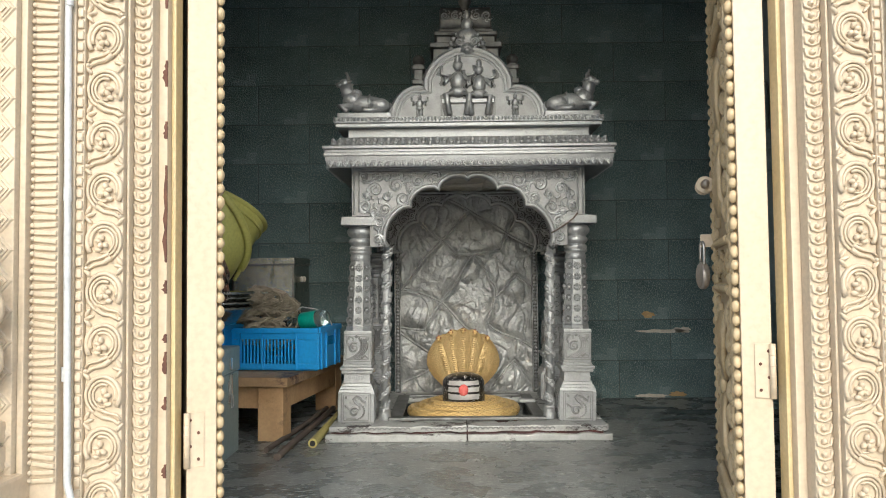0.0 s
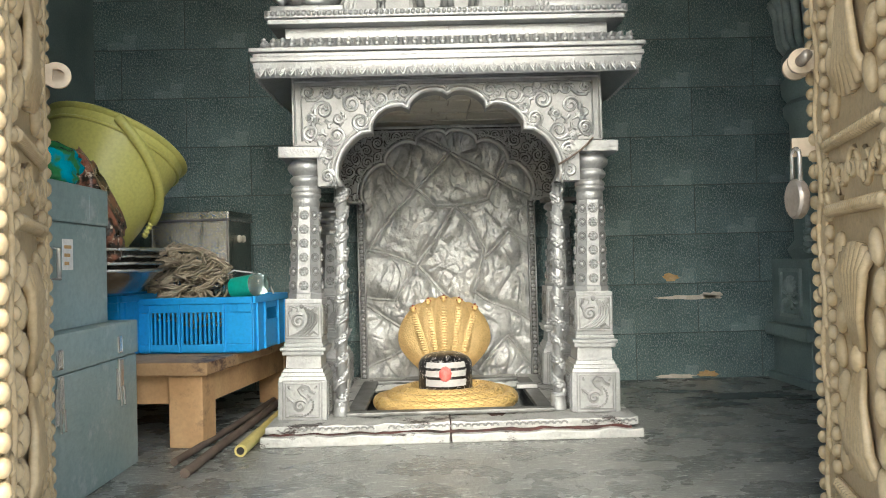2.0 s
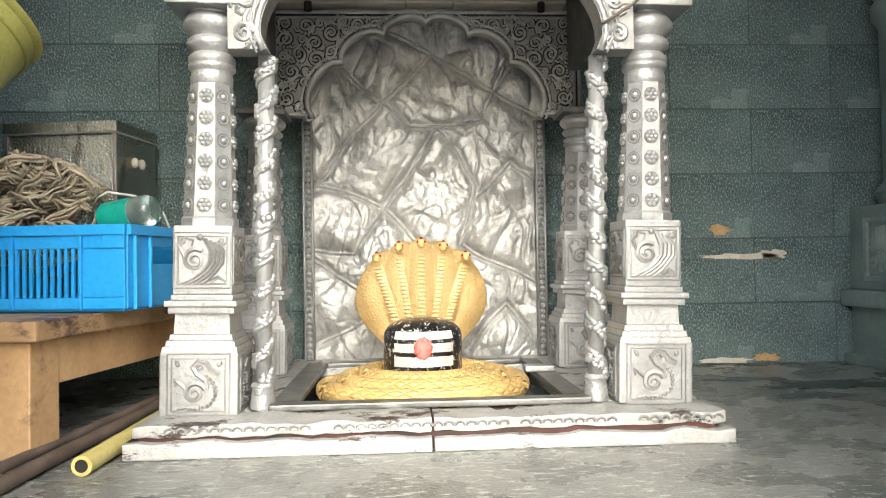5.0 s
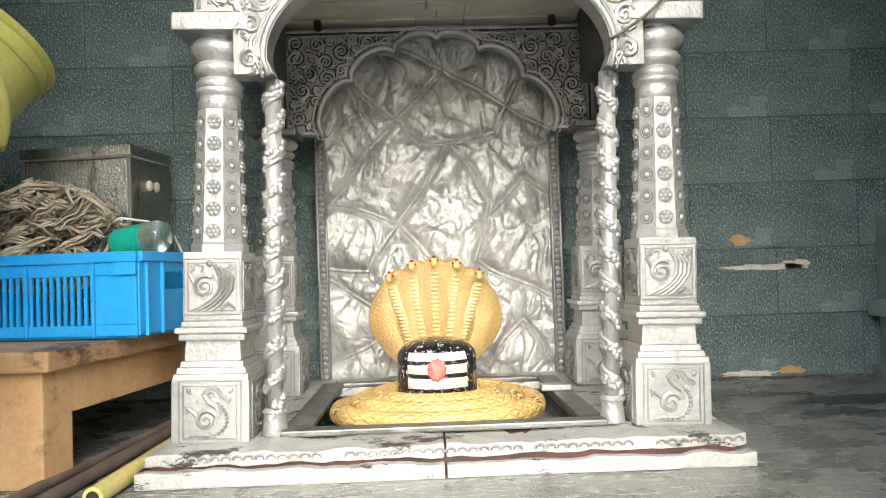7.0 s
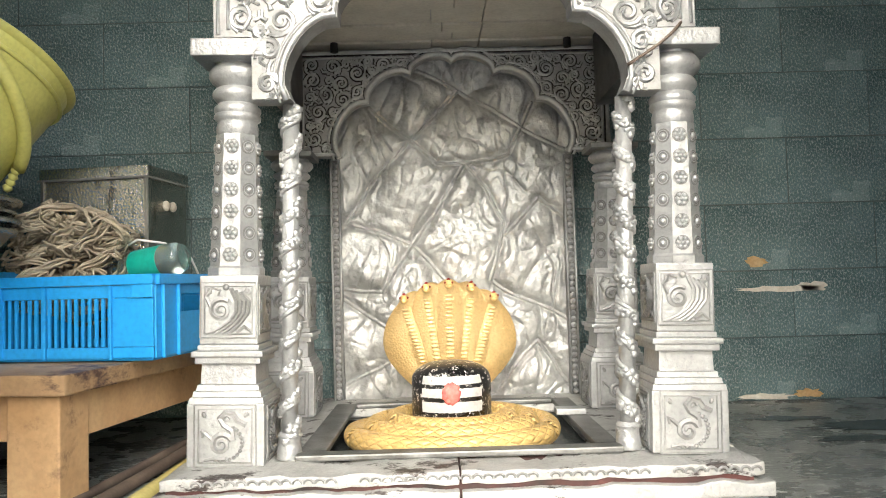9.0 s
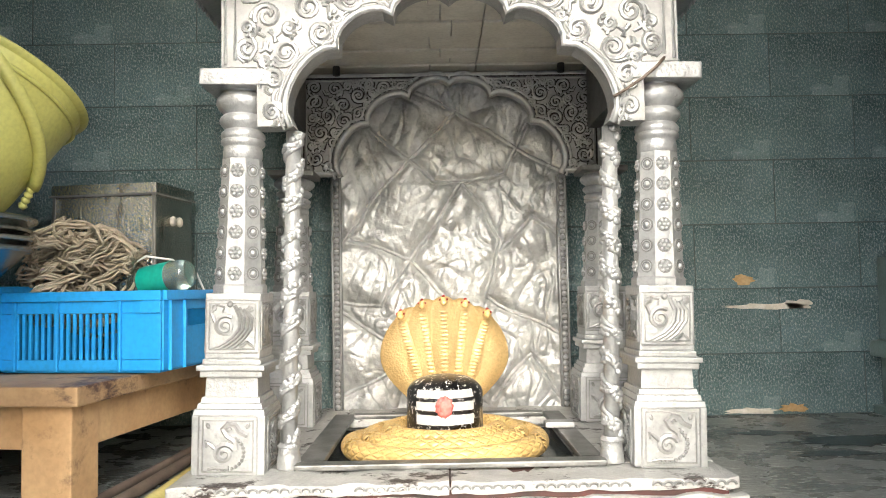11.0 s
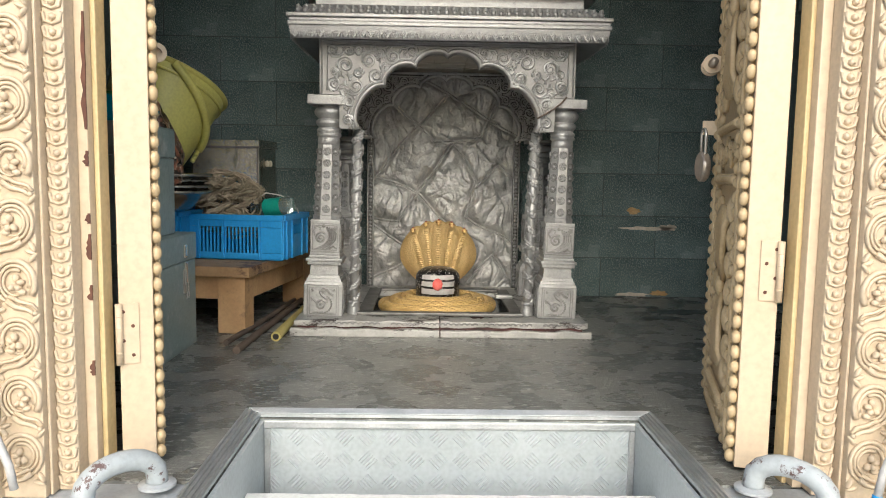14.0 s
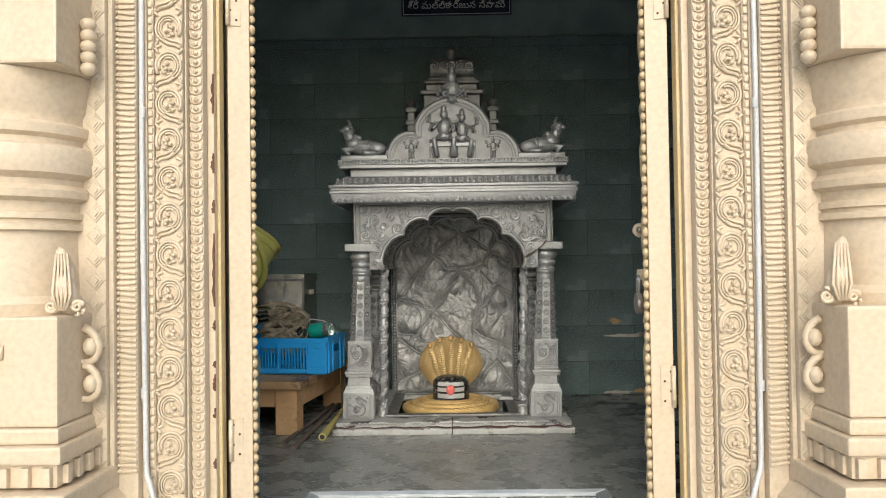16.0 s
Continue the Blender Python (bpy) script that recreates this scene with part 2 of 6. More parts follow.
# near-black for iron, the pit bottom and painted shade in gaps
DARK = mat("dark of shaded gaps and iron", (0.012, 0.010, 0.009), (0.02, 0.018, 0.015), 0.8, 0, 9, 90, 0.2)
GREY_STONE = mat("grey painted stone", (0.36, 0.39, 0.41), (0.46, 0.48, 0.50), 0.6, 0, 5, 110, 0.35, stain_glint=(0.22, 0.23, 0.24), stain_glint_at=(0.6, 0.8), stain_glint_scale=8)
PIPE_PAINT = mat("chipped pipe paint", (0.38, 0.42, 0.44), (0.48, 0.52, 0.54), 0.45, 0, 8, 90, 0.3, stain_glint=(0.12, 0.075, 0.07), stain_glint_at=(0.55, 0.58), stain_glint_scale=16)
WHITE_STONE = mat("white painted step", (0.80, 0.80, 0.79), (0.86, 0.86, 0.85), 0.5, 0, 5, 110, 0.3)
# kept pale so the unseen ground throws light up into the room
BOUNCE_GROUND = mat("pale bounce ground", (0.46, 0.44, 0.40), (0.54, 0.52, 0.48), 0.8, 0, 2, 60, 0.3)
CONDUIT = mat("grey plastic conduit", (0.50, 0.50, 0.49), (0.60, 0.60, 0.59), 0.4, 0, 20, 100, 0.1)
RUST = mat("chipped wood under paint", (0.08, 0.03, 0.02), (0.16, 0.07, 0.045), 0.8, 0, 40, 120, 0.4)
CRACK = mat("dark crack in plinth", (0.02, 0.014, 0.012), (0.10, 0.035, 0.03), 0.8, 0, 12, 120, 0.4)
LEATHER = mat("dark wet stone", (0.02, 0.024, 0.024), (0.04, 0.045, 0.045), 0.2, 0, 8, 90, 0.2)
SIGN = mat("navy sign board", (0.008, 0.012, 0.03), (0.012, 0.016, 0.04), 0.4, 0, 6, 90, 0.1)


# ---- builders ----
def thing(name, loc, label, category, group="", kind=""):
    ob = new(name)
    ob.location = loc
    return tagged(ob, label, category, group, kind)


def finish(name, bm, m, smooth):
    bmesh.ops.recalc_face_normals(bm, faces=bm.faces)
    me = bpy.data.meshes.new(name)
    bm.to_mesh(me)
    bm.free()
    me.materials.append(m)
    if smooth:
        me.polygons.foreach_set("use_smooth", [True] * len(me.polygons))
        me.update()
    return me


def under(ob, parent):
    ob.parent = parent
    if parent.type == "EMPTY":
        ob.matrix_parent_inverse = Matrix.Translation(parent.location).inverted()
    return ob


def part(name, bm, m, parent, label="", smooth=False, sharp=0.0):
    me = finish(name, bm, m, smooth)
    ob = new(name, me)
    if smooth and sharp:
        me.set_sharp_from_angle(angle=radians(sharp))
    under(ob, parent)
    if label:
        ob["label"] = label
    return ob


def single(name, bm, m, label, category, group="", kind="", smooth=False, sharp=0.0):
    me = finish(name, bm, m, smooth)
    ob = new(name, me)
    if smooth and sharp:
        me.set_sharp_from_angle(angle=radians(sharp))
    return tagged(ob, label, category, group, kind)


def piece(name, me, loc, parent, rot=(0, 0, 0), scale=(1, 1, 1)):
    """A piece on shared mesh data, under its parent."""
    ob = new(name, me)
    ob.location, ob.rotation_euler, ob.scale = loc, rot, scale
    return under(ob, parent)


def box(bm, x0, x1, y0, y1, z0, z1, bevel=0.0, m=None):
    vs = [bm.verts.new((x, y, z)) for x in (x0, x1) for y in (y0, y1) for z in (z0, z1)]
    fs = [bm.faces.new([vs[i] for i in f]) for f in ((0, 1, 3, 2), (4, 6, 7, 5), (0, 4, 5, 1), (2, 3, 7, 6), (0, 2, 6, 4), (1, 5, 7, 3))]
    if bevel:
        es = list({e for f in fs for e in f.edges})
        r = bmesh.ops.bevel(bm, geom=es, offset=bevel, segments=2, profile=0.6, affect="EDGES")
        vs = list({v for f in r["faces"] for v in f.verts} | {v for v in vs if v.is_valid})
    if m is not None:
        bmesh.ops.transform(bm, matrix=m, verts=vs)
    return vs


def B(*a, **k):
    bm = bmesh.new()
    box(bm, *a, **k)
    return bm


def frustum(bm, cx, cy, z0, z1, w0, d0, w1, d1):
    a = [bm.verts.new((cx + sx * w0 / 2, cy + sy * d0 / 2, z0)) for sx, sy in ((-1, -1), (1, -1), (1, 1), (-1, 1))]
    b = [bm.verts.new((cx + sx * w1 / 2, cy + sy * d1 / 2, z1)) for sx, sy in ((-1, -1), (1, -1), (1, 1), (-1, 1))]
    bm.faces.new(a[::-1])
    bm.faces.new(b)
    for i in range(4):
        bm.faces.new((a[i], a[(i + 1) % 4], b[(i + 1) % 4], b[i]))


def lathe(bm, prof, cx, cy, segs=24, phase=0.0, m=None):
    """Turns a profile of (radius, z) about an upright axis."""
    rings = []
    for r, z in prof:
        rings.append([bm.verts.new((cx + r * math.cos(phase + 2 * math.pi * i / segs), cy + r * math.sin(phase + 2 * math.pi * i / segs), z)) for i in range(segs)])
    for a, b in zip(rings, rings[1:]):
        for i in range(segs):
            bm.faces.new((a[i], a[(i + 1) % segs], b[(i + 1) % segs], b[i]))
    bm.faces.new(rings[0][::-1])
    bm.faces.new(rings[-1])
    if m is not None:
        bmesh.ops.transform(bm, matrix=m, verts=[v for r in rings for v in r])


def tube(bm, pts, r, segs=6, closed=False, flat=1.0, taper=None):
    """A round bar along points; flat squeezes it along y."""
    pts = [Vector(p) for p in pts]
    n = len(pts)
    rings = []
    for i, p in enumerate(pts):
        a, b = (pts[i - 1], pts[(i + 1) % n]) if closed else (pts[max(0, i - 1)], pts[min(n - 1, i + 1)])
        d = (b - a).normalized() if (b - a).length > 1e-9 else Vector((0, 0, 1))
        ref = Vector((0, 1, 0)) if abs(d.y) < 0.9 else Vector((0, 0, 1))
        u = d.cross(ref).normalized()
        v = u.cross(d).normalized()
        rr = r * (taper(i / (n - 1)) if taper else 1)
        rings.append([bm.verts.new(p + rr * (math.cos(k * 2 * math.pi / segs) * u + flat * math.sin(k * 2 * math.pi / segs) * v)) for k in range(segs)])
    for i in range(n if closed else n - 1):
        a, b = rings[i], rings[(i + 1) % n]
        for k in range(segs):
            bm.faces.new((a[k], a[(k + 1) % segs], b[(k + 1) % segs], b[k]))
    if not closed:
        bm.faces.new(rings[0][::-1])
        bm.faces.new(rings[-1])


def blob(bm, c, s, rot=(0, 0, 0), sub=2):
    r = bmesh.ops.create_icosphere(bm, subdivisions=sub, radius=1)
    m = Matrix.LocRotScale(Vector(c), Euler([radians(a) for a in rot]), Vector(s))
    bmesh.ops.transform(bm, matrix=m, verts=r["verts"])


def spiral(cx, cz, r, turns=1.3, start=0.0, sign=1, n=16):
    """Points of a curl in the upright plane, from its outer end to its eye."""
    return [(cx + r * (1 - 0.85 * i / n) * math.cos(start + sign * turns * 2 * math.pi * i / n), cz + r * (1 - 0.85 * i / n) * math.sin(start + sign * turns * 2 * math.pi * i / n)) for i in range(n + 1)]


def relief(bm, uv, y, r, flat=0.9, segs=5, taper=True):
    tube(bm, [(u, y, v) for u, v in uv], r, segs, flat=flat, taper=(lambda k: 1.15 - 0.5 * k) if taper else None)


def curl(bm, cx, cz, r, y, w, start=0.0, sign=1, leaves=3, flat=0.9):
    """A scroll of two strands with slim leaves, standing on the plane y."""
    relief(bm, spiral(cx, cz, r, 1.6, start, sign, 20), y, w, flat)
    relief(bm, spiral(cx, cz, r * 1.26, 0.55, start + sign * 0.35, sign, 9), y, w * 0.6, flat)
    for k in range(leaves):
        a = start - sign * (0.45 + 0.8 * k)
        p = (cx + r * 1.02 * math.cos(a), cz + r * 1.02 * math.sin(a))
        m = (cx + r * 1.40 * math.cos(a - sign * 0.15), cz + r * 1.40 * math.sin(a - sign * 0.15))
        q = (cx + r * 1.52 * math.cos(a - sign * 0.55), cz + r * 1.52 * math.sin(a - sign * 0.55))
        relief(bm, [p, m, q], y, w * 0.95, flat)


def arc(p, q, bulge, n=10):
    """Points from p to just before q on an arc that bulges to the left of the way by that height."""
    (x0, y0), (x1, y1) = p, q
    out = []
    L = math.hypot(x1 - x0, y1 - y0)
    nx, ny = -(y1 - y0) / L, (x1 - x0) / L
    for i in range(n):
        k = i / n
        h = bulge * (1 - (2 * k - 1) ** 2) ** 0.6
        out.append((x0 + (x1 - x0) * k + nx * h, y0 + (y1 - y0) * k + ny * h))
    return out


def foil(left, bulges):
    """A many-lobed arch from its left springing over the top to the right one; left lists the points of the left half up to the crown."""
    pts = []
    for (a, b), h in zip(zip(left, left[1:]), bulges):
        pts += arc(a, b, h)
    pts.append(left[-1])
    return pts + [(-x, z) for x, z in pts[-2::-1]]


def plate(bm, outline, y0, y1):
    """A flat upright plate cut to the outline."""
    a = [bm.verts.new((x, y0, z)) for x, z in outline]
    f = bm.faces.new(a)
    r = bmesh.ops.extrude_face_region(bm, geom=[f])
    bmesh.ops.translate(bm, vec=(0, y1 - y0, 0), verts=[v for v in r["geom"] if isinstance(v, bmesh.types.BMVert)])


def inside(x, z, poly):
    c = False
    for (x0, z0), (x1, z1) in zip(poly, poly[1:] + poly[:1]):
        if (z0 > z) != (z1 > z) and x < (x1 - x0) * (z - z0) / (z1 - z0) + x0:
            c = not c
    return c


# ---- the room ----
WALL_Y, LEFT_X, RIGHT_X, TOP_Z = 4.05, -1.51, 1.80, 2.9
PIT_X0, PIT_X1, PIT_Y0, PIT_Y1 = -0.47, 0.50, 1.42, 2.09

bm = bmesh.new()
box(bm, LEFT_X - 0.2, PIT_X0 - 0.001, 1.70, WALL_Y + 0.2, -0.12, 0.0)
box(bm, PIT_X1 + 0.001, RIGHT_X + 0.2, 1.70, WALL_Y + 0.2, -0.12, 0.0)
box(bm, PIT_X0 - 0.001, PIT_X1 + 0.001, PIT_Y1, WALL_Y + 0.2, -0.12, 0.0)
single("floor", bm, FLOOR, "dark polished stone floor with pale scuffs", "floor", kind="structure")
wall_north = single("wall_north", B(LEFT_X - 0.2, RIGHT_X + 0.2, WALL_Y + 0.004, WALL_Y + 0.2, 0, TOP_Z), MORTAR, "dark green painted block wall with worn joints", "wall", kind="structure")
single("beam", B(LEFT_X, RIGHT_X, WALL_Y - 0.03, WALL_Y + 0.003, 2.225, 2.5, bevel=0.006), WALL_SIDE, "dark green painted beam along the wall", "beam", kind="structure")
single("wall_west", B(LEFT_X - 0.2, LEFT_X, 1.86, WALL_Y + 0.2, 0, TOP_Z), WALL_SIDE, "dark green plastered side wall", "wall", kind="structure")
single("wall_east", B(RIGHT_X, RIGHT_X + 0.2, 1.86, WALL_Y + 0.2, 0, TOP_Z), WALL_SIDE, "dark green plastered side wall", "wall", kind="structure")
single("ceiling", B(LEFT_X - 0.2, RIGHT_X + 0.2, 1.6, WALL_Y + 0.2, TOP_Z, TOP_Z + 0.15), WALL_SIDE, "dark green ceiling of the shrine room", "ceiling", kind="structure")
bm = bmesh.new()
box(bm, -2.6, -0.86, 1.702, 1.86, -1.0, TOP_Z)
box(bm, 0.86, 2.6, 1.702, 1.86, -1.0, TOP_Z)
box(bm, -0.86, 0.86, 1.702, 1.86, 2.20, TOP_Z)
single("wall_south", bm, CREAM_FLAT, "cream painted front wall with a doorway", "wall", kind="structure")
# ground added out of view; its pale colour works as a reflector
single("ground", B(-60, 60, -80, 1.66, -1.3, -1.0), BOUNCE_GROUND, "unseen pale ground added to bounce light indoors", "ground", kind="structure")

# blocks of the wall, in half bond
block_me = {}
COURSE, LONG = 0.218, 0.56
k = 0
z = 0.0
while z < 2.2:
    z1 = 0.205 + COURSE * k
    x = (1.13 if k % 2 == 1 else 1.41) - 8 * LONG
    while x < RIGHT_X:
        a, b = max(x, LEFT_X), min(x + LONG, RIGHT_X)
        if b - a > 0.05:
            key = (round(b - a, 3), round(min(z1, 2.225) - z, 3))
            if key not in block_me:
                bm = B(-key[0] / 2 + 0.002, key[0] / 2 - 0.002, 0, 0.02, -key[1] / 2 + 0.002, key[1] / 2 - 0.002, bevel=0.003)
                block_me[key] = finish("block", bm, WALL, False)
            piece("block", block_me[key], ((a + b) / 2, WALL_Y + 0.0015 * ((k * 7 + int(x * 10)) % 3 - 1), z + key[1] / 2), wall_north)
        x += LONG
    z = z1
    k += 1

# bare patches on the wall and at its foot
def patch(name, cx, cz, w, h, m, seed, label, y=WALL_Y - 0.0065):
    rnd = random.Random(seed)
    bm = bmesh.new()
    n = 22
    ring = []
    for i in range(n):
        a = 2 * math.pi * i / n
        k = 0.65 + 0.5 * rnd.random()
        ring.append((cx + w / 2 * k * math.cos(a), cz + h / 2 * k * math.sin(a)))
    plate(bm, ring, y, y + 0.006)
    return single(name, bm, m, label, "paint chip", kind="structure")


patch("paint_chip", 1.095, 0.362, 0.30, 0.022, CHIP, 3, "pale bare streak where wall paint came off")
patch("paint_chip", 1.19, 0.366, 0.10, 0.034, CHIP, 5, "pale bare streak where wall paint came off")
patch("paint_chip", 1.01, 0.452, 0.085, 0.035, CHIP_OCHRE, 4, "ochre bare patch where wall paint came off")
patch("paint_chip", 1.02, 0.014, 0.20, 0.022, CHIP, 8, "pale bare patch at the foot of the wall")
patch("paint_chip", 1.16, 0.022, 0.10, 0.030, CHIP_OCHRE, 9, "pale bare patch at the foot of the wall")

# stone pilaster in the corner
pl = thing("corner_pilaster", (1.62, 3.87, 0), "dark green painted stone pilaster with carved panel", "pilaster", kind="structure")
bm = bmesh.new()
box(bm, 1.46, RIGHT_X, 3.72, WALL_Y - 0.004, 0.0, 0.19, bevel=0.006)
box(bm, 1.43, RIGHT_X, 3.69, WALL_Y - 0.004, 0.0, 0.03, bevel=0.004)
part("base", bm, WALL_SIDE, pl)
bm = B(1.42, RIGHT_X, 3.68, WALL_Y - 0.004, 0.19, 0.245, bevel=0.012)
part("ledge", bm, WALL_SIDE, pl)
bm = B(1.46, RIGHT_X, 3.72, WALL_Y - 0.004, 0.245, 0.52, bevel=0.006)
part("pedestal", bm, WALL_SIDE, pl)
bm = bmesh.new()
box(bm, 1.450, 1.462, 3.78, 3.96, 0.275, 0.29)
box(bm, 1.450, 1.462, 3.78, 3.96, 0.465, 0.48)
box(bm, 1.450, 1.462, 3.78, 3.795, 0.29, 0.465)
box(bm, 1.450, 1.462, 3.945, 3.96, 0.29, 0.465)
for i in range(9):
    a = radians(10 + 20 * i)
    tube(bm, [(1.457, 3.87 + 0.018 * math.cos(a), 0.365 + 0.015 * math.sin(a)), (1.451, 3.87 + 0.045 * math.cos(a), 0.37 + 0.05 * math.sin(a)), (1.456, 3.87 + 0.060 * math.cos(a), 0.37 + 0.082 * math.sin(a))], 0.0075, 6)
for i in range(5):
    a = radians(200 + 35 * i)
    tube(bm, [(1.457, 3.87 + 0.015 * math.cos(a), 0.355), (1.452, 3.87 + 0.055 * math.cos(a), 0.36 + 0.055 * math.sin(a))], 0.010, 6)
blob(bm, (1.455, 3.87, 0.36), (0.012, 0.018, 0.018))
part("carved_panel", bm, WORN_GREEN, pl, "worn carved flower panel")
bm = bmesh.new()
lathe(bm, [(0.15, 0.52), (0.17, 0.56), (0.14, 0.60), (0.145, 1.10), (0.165, 1.13), (0.168, 1.17), (0.150, 1.19), (0.170, 1.22), (0.175, 1.27), (0.155, 1.30), (0.168, 1.33), (0.168, 1.38), (0.150, 1.40), (0.165, 1.60), (0.20, 1.66), (0.20, 2.2)], 1.64, 3.88, 28)
part("shaft", bm, WALL_SIDE, pl, smooth=True, sharp=40)
bm = bmesh.new()
for i in range(26):
    a = 2 * math.pi * i / 26
    c_, s_ = math.cos(a), math.sin(a)
    tube(bm, [(1.64 + r * c_, 3.88 + r * s_, z) for r, z in ((0.152, 1.405), (0.170, 1.44), (0.176, 1.50), (0.182, 1.57), (0.205, 1.63), (0.21, 1.615))], 0.016, 7, taper=lambda k: 0.7 + 0.5 * math.sin(math.pi * k))
tube(bm, [(1.475, 3.74, 0.59 + 0.015 * k) for k in range(8)], 0.018, 8, taper=lambda k: 1.1 - 0.5 * k)
for k in range(5):
    blob(bm, (1.468, 3.735, 0.555 + 0.025 * k), (0.022, 0.022, 0.014), sub=1)
part("leaf_band", bm, WORN_GREEN, pl, smooth=True)

# ---- the stair opening in the floor ----
pit = thing("stair_well", (0, 1.8, 0), "grey sheet metal lined step opening with aluminium edge", "stair well", kind="structure")
bm = bmesh.new()
box(bm, PIT_X0, PIT_X1, PIT_Y1 - 0.012, PIT_Y1 - 0.001, -0.45, -0.004)
part("riser", bm, GREY_PAINT, pit)
part("side_panel", B(PIT_X0 + 0.001, PIT_X0 + 0.012, PIT_Y0, PIT_Y1 - 0.013, -0.45, -0.004), GREY_PAINT, pit)
part("side_panel", B(PIT_X1 - 0.012, PIT_X1 - 0.001, PIT_Y0, PIT_Y1 - 0.013, -0.45, -0.004), GREY_PAINT, pit)
for x in (PIT_X0 + 0.021, PIT_X1 - 0.021):
    part("corner_strip", B(x - 0.007, x + 0.007, PIT_Y1 - 0.022, PIT_Y1 - 0.013, -0.45, -0.0205), ALU, pit)


def trim(outer, inner, name="edge_trim"):
    bm = bmesh.new()
    a = [bm.verts.new((*p, 0.002)) for p in outer + inner[::-1]]
    f = bm.faces.new(a)
    r = bmesh.ops.extrude_face_region(bm, geom=[f])
    bmesh.ops.translate(bm, vec=(0, 0, 0.008), verts=[v for v in r["geom"] if isinstance(v, bmesh.types.BMVert)])
    return bm


w = 0.048
part("edge_trim", trim([(PIT_X0 - w, PIT_Y1 + w), (PIT_X1 + w, PIT_Y1 + w)], [(PIT_X0, PIT_Y1), (PIT_X1, PIT_Y1)]), ALU, pit)
part("edge_trim", trim([(PIT_X0 - w, PIT_Y0), (PIT_X0 - w, PIT_Y1 + w)], [(PIT_X0, PIT_Y0), (PIT_X0, PIT_Y1)]), ALU, pit)
part("edge_trim", trim([(PIT_X1 + w, PIT_Y0), (PIT_X1 + w, PIT_Y1 + w)], [(PIT_X1, PIT_Y0), (PIT_X1, PIT_Y1)]), ALU, pit)
part("lip", B(PIT_X0 + 0.013, PIT_X1 - 0.013, PIT_Y1 - 0.020, PIT_Y1 - 0.0125, -0.020, -0.001, bevel=0.002), ALU, pit)
for k in range(4):
    o = 0.008 + 0.0105 * k
    bm = bmesh.new()
    tube(bm, [(PIT_X0 - o, PIT_Y0, 0.011), (PIT_X0 - o, PIT_Y1 + o, 0.011), (PIT_X1 + o, PIT_Y1 + o, 0.011), (PIT_X1 + o, PIT_Y0, 0.011)], 0.0035, 5)
    part("tread_ridge", bm, ALU, pit)
# raised bars of the tread plate, in pairs at right angles
bm = bmesh.new()
for i in range(16):
    for j in range(7):
        cx, cz = PIT_X0 + 0.035 + i * 0.06, -0.045 - j * 0.06
        s = 1 if (i + j) % 2 else -1
        for o in (-0.016, -0.008, 0.0, 0.008, 0.016):
            dx, dz = 0.017 * 0.707, 0.017 * 0.707 * s
            ox, oz = -o * 0.707 * s, o * 0.707
            tube(bm, [(cx + ox - dx, PIT_Y1 - 0.0122, cz + oz - dz), (cx + ox + dx, PIT_Y1 - 0.0122, cz + oz + dz)], 0.0021, 4)
ob = part("tread_pattern", bm, GREY_PAINT, pit)
ob["kind"] = "stuff"
bm = bmesh.new()
rnd = random.Random(5)
edge = [(PIT_X0 + 0.014 + (PIT_X1 - PIT_X0 - 0.028) * i / 40, 1.885 + 0.006 * rnd.random()) for i in range(41)]
vs = [bm.verts.new((x, y, -0.11)) for x, y in edge + [(PIT_X1 - 0.014, PIT_Y0), (PIT_X0 + 0.014, PIT_Y0)]]
f = bm.faces.new(vs)
r = bmesh.ops.extrude_face_region(bm, geom=[f])
bmesh.ops.translate(bm, vec=(0, 0, -0.05), verts=[v for v in r["geom"] if isinstance(v, bmesh.types.BMVert)])
single("step", bm, WHITE_STONE, "white painted stone step below the threshold", "step", kind="structure")
bm = bmesh.new()
box(bm, PIT_X0, PIT_X1, PIT_Y0, PIT_Y1 - 0.013, -0.5, -0.45)
single("pit_floor", bm, DARK, "dark bottom of the step opening", "floor", kind="structure")
bm = bmesh.new()
box(bm, -1.6, PIT_X0 - 0.013, 1.15, 1.699, -1.0, -0.003, bevel=0.01)
box(bm, PIT_X1 + 0.013, 1.6, 1.15, 1.699, -1.0, -0.003, bevel=0.01)
single("threshold", bm, GREY_STONE, "grey painted stone threshold blocks", "threshold", kind="structure")
single("front_step", B(PIT_X0 - 0.012, PIT_X1 + 0.012, 0.9, PIT_Y0 - 0.001, -1.0, -0.35, bevel=0.01), GREY_STONE, "grey stone outer step", "step", kind="structure")

# pipe handles beside the opening
for s, cx in ((-1, -0.572), (1, 0.605)):
    h = thing("grab_handle", (cx, 1.62, 0), "bent steel pipe handle with chipped grey paint", "handle", "pipe handles")
    bm = bmesh.new()
    pts = [(cx, 1.655, 0.011), (cx, 1.655, 0.03)]
    for i in range(1, 11):
        t = math.pi * i / 10
        pts.append((cx + s * 0.048 * (1 - math.cos(t)), 1.655 - 0.050 * (1 - math.cos(t)), 0.036 + 0.042 * math.sin(t)))
    pts.append((cx + s * 0.105, 1.545, -0.003))
    tube(bm, pts, 0.0205, 16)
    part("pipe", bm, PIPE_PAINT, h, smooth=True)
    bm = bmesh.new()
    lathe(bm, [(0.036, 0.0105), (0.036, 0.016), (0.024, 0.02)], cx, 1.655, 18)
    part("base_flange", bm, GREY_STONE, h)

# ---- the carved shrine ----
shrine = thing("carved_shrine", (0, 3.5, 0), "silver painted carved stone shrine canopy on four pillars", "shrine")


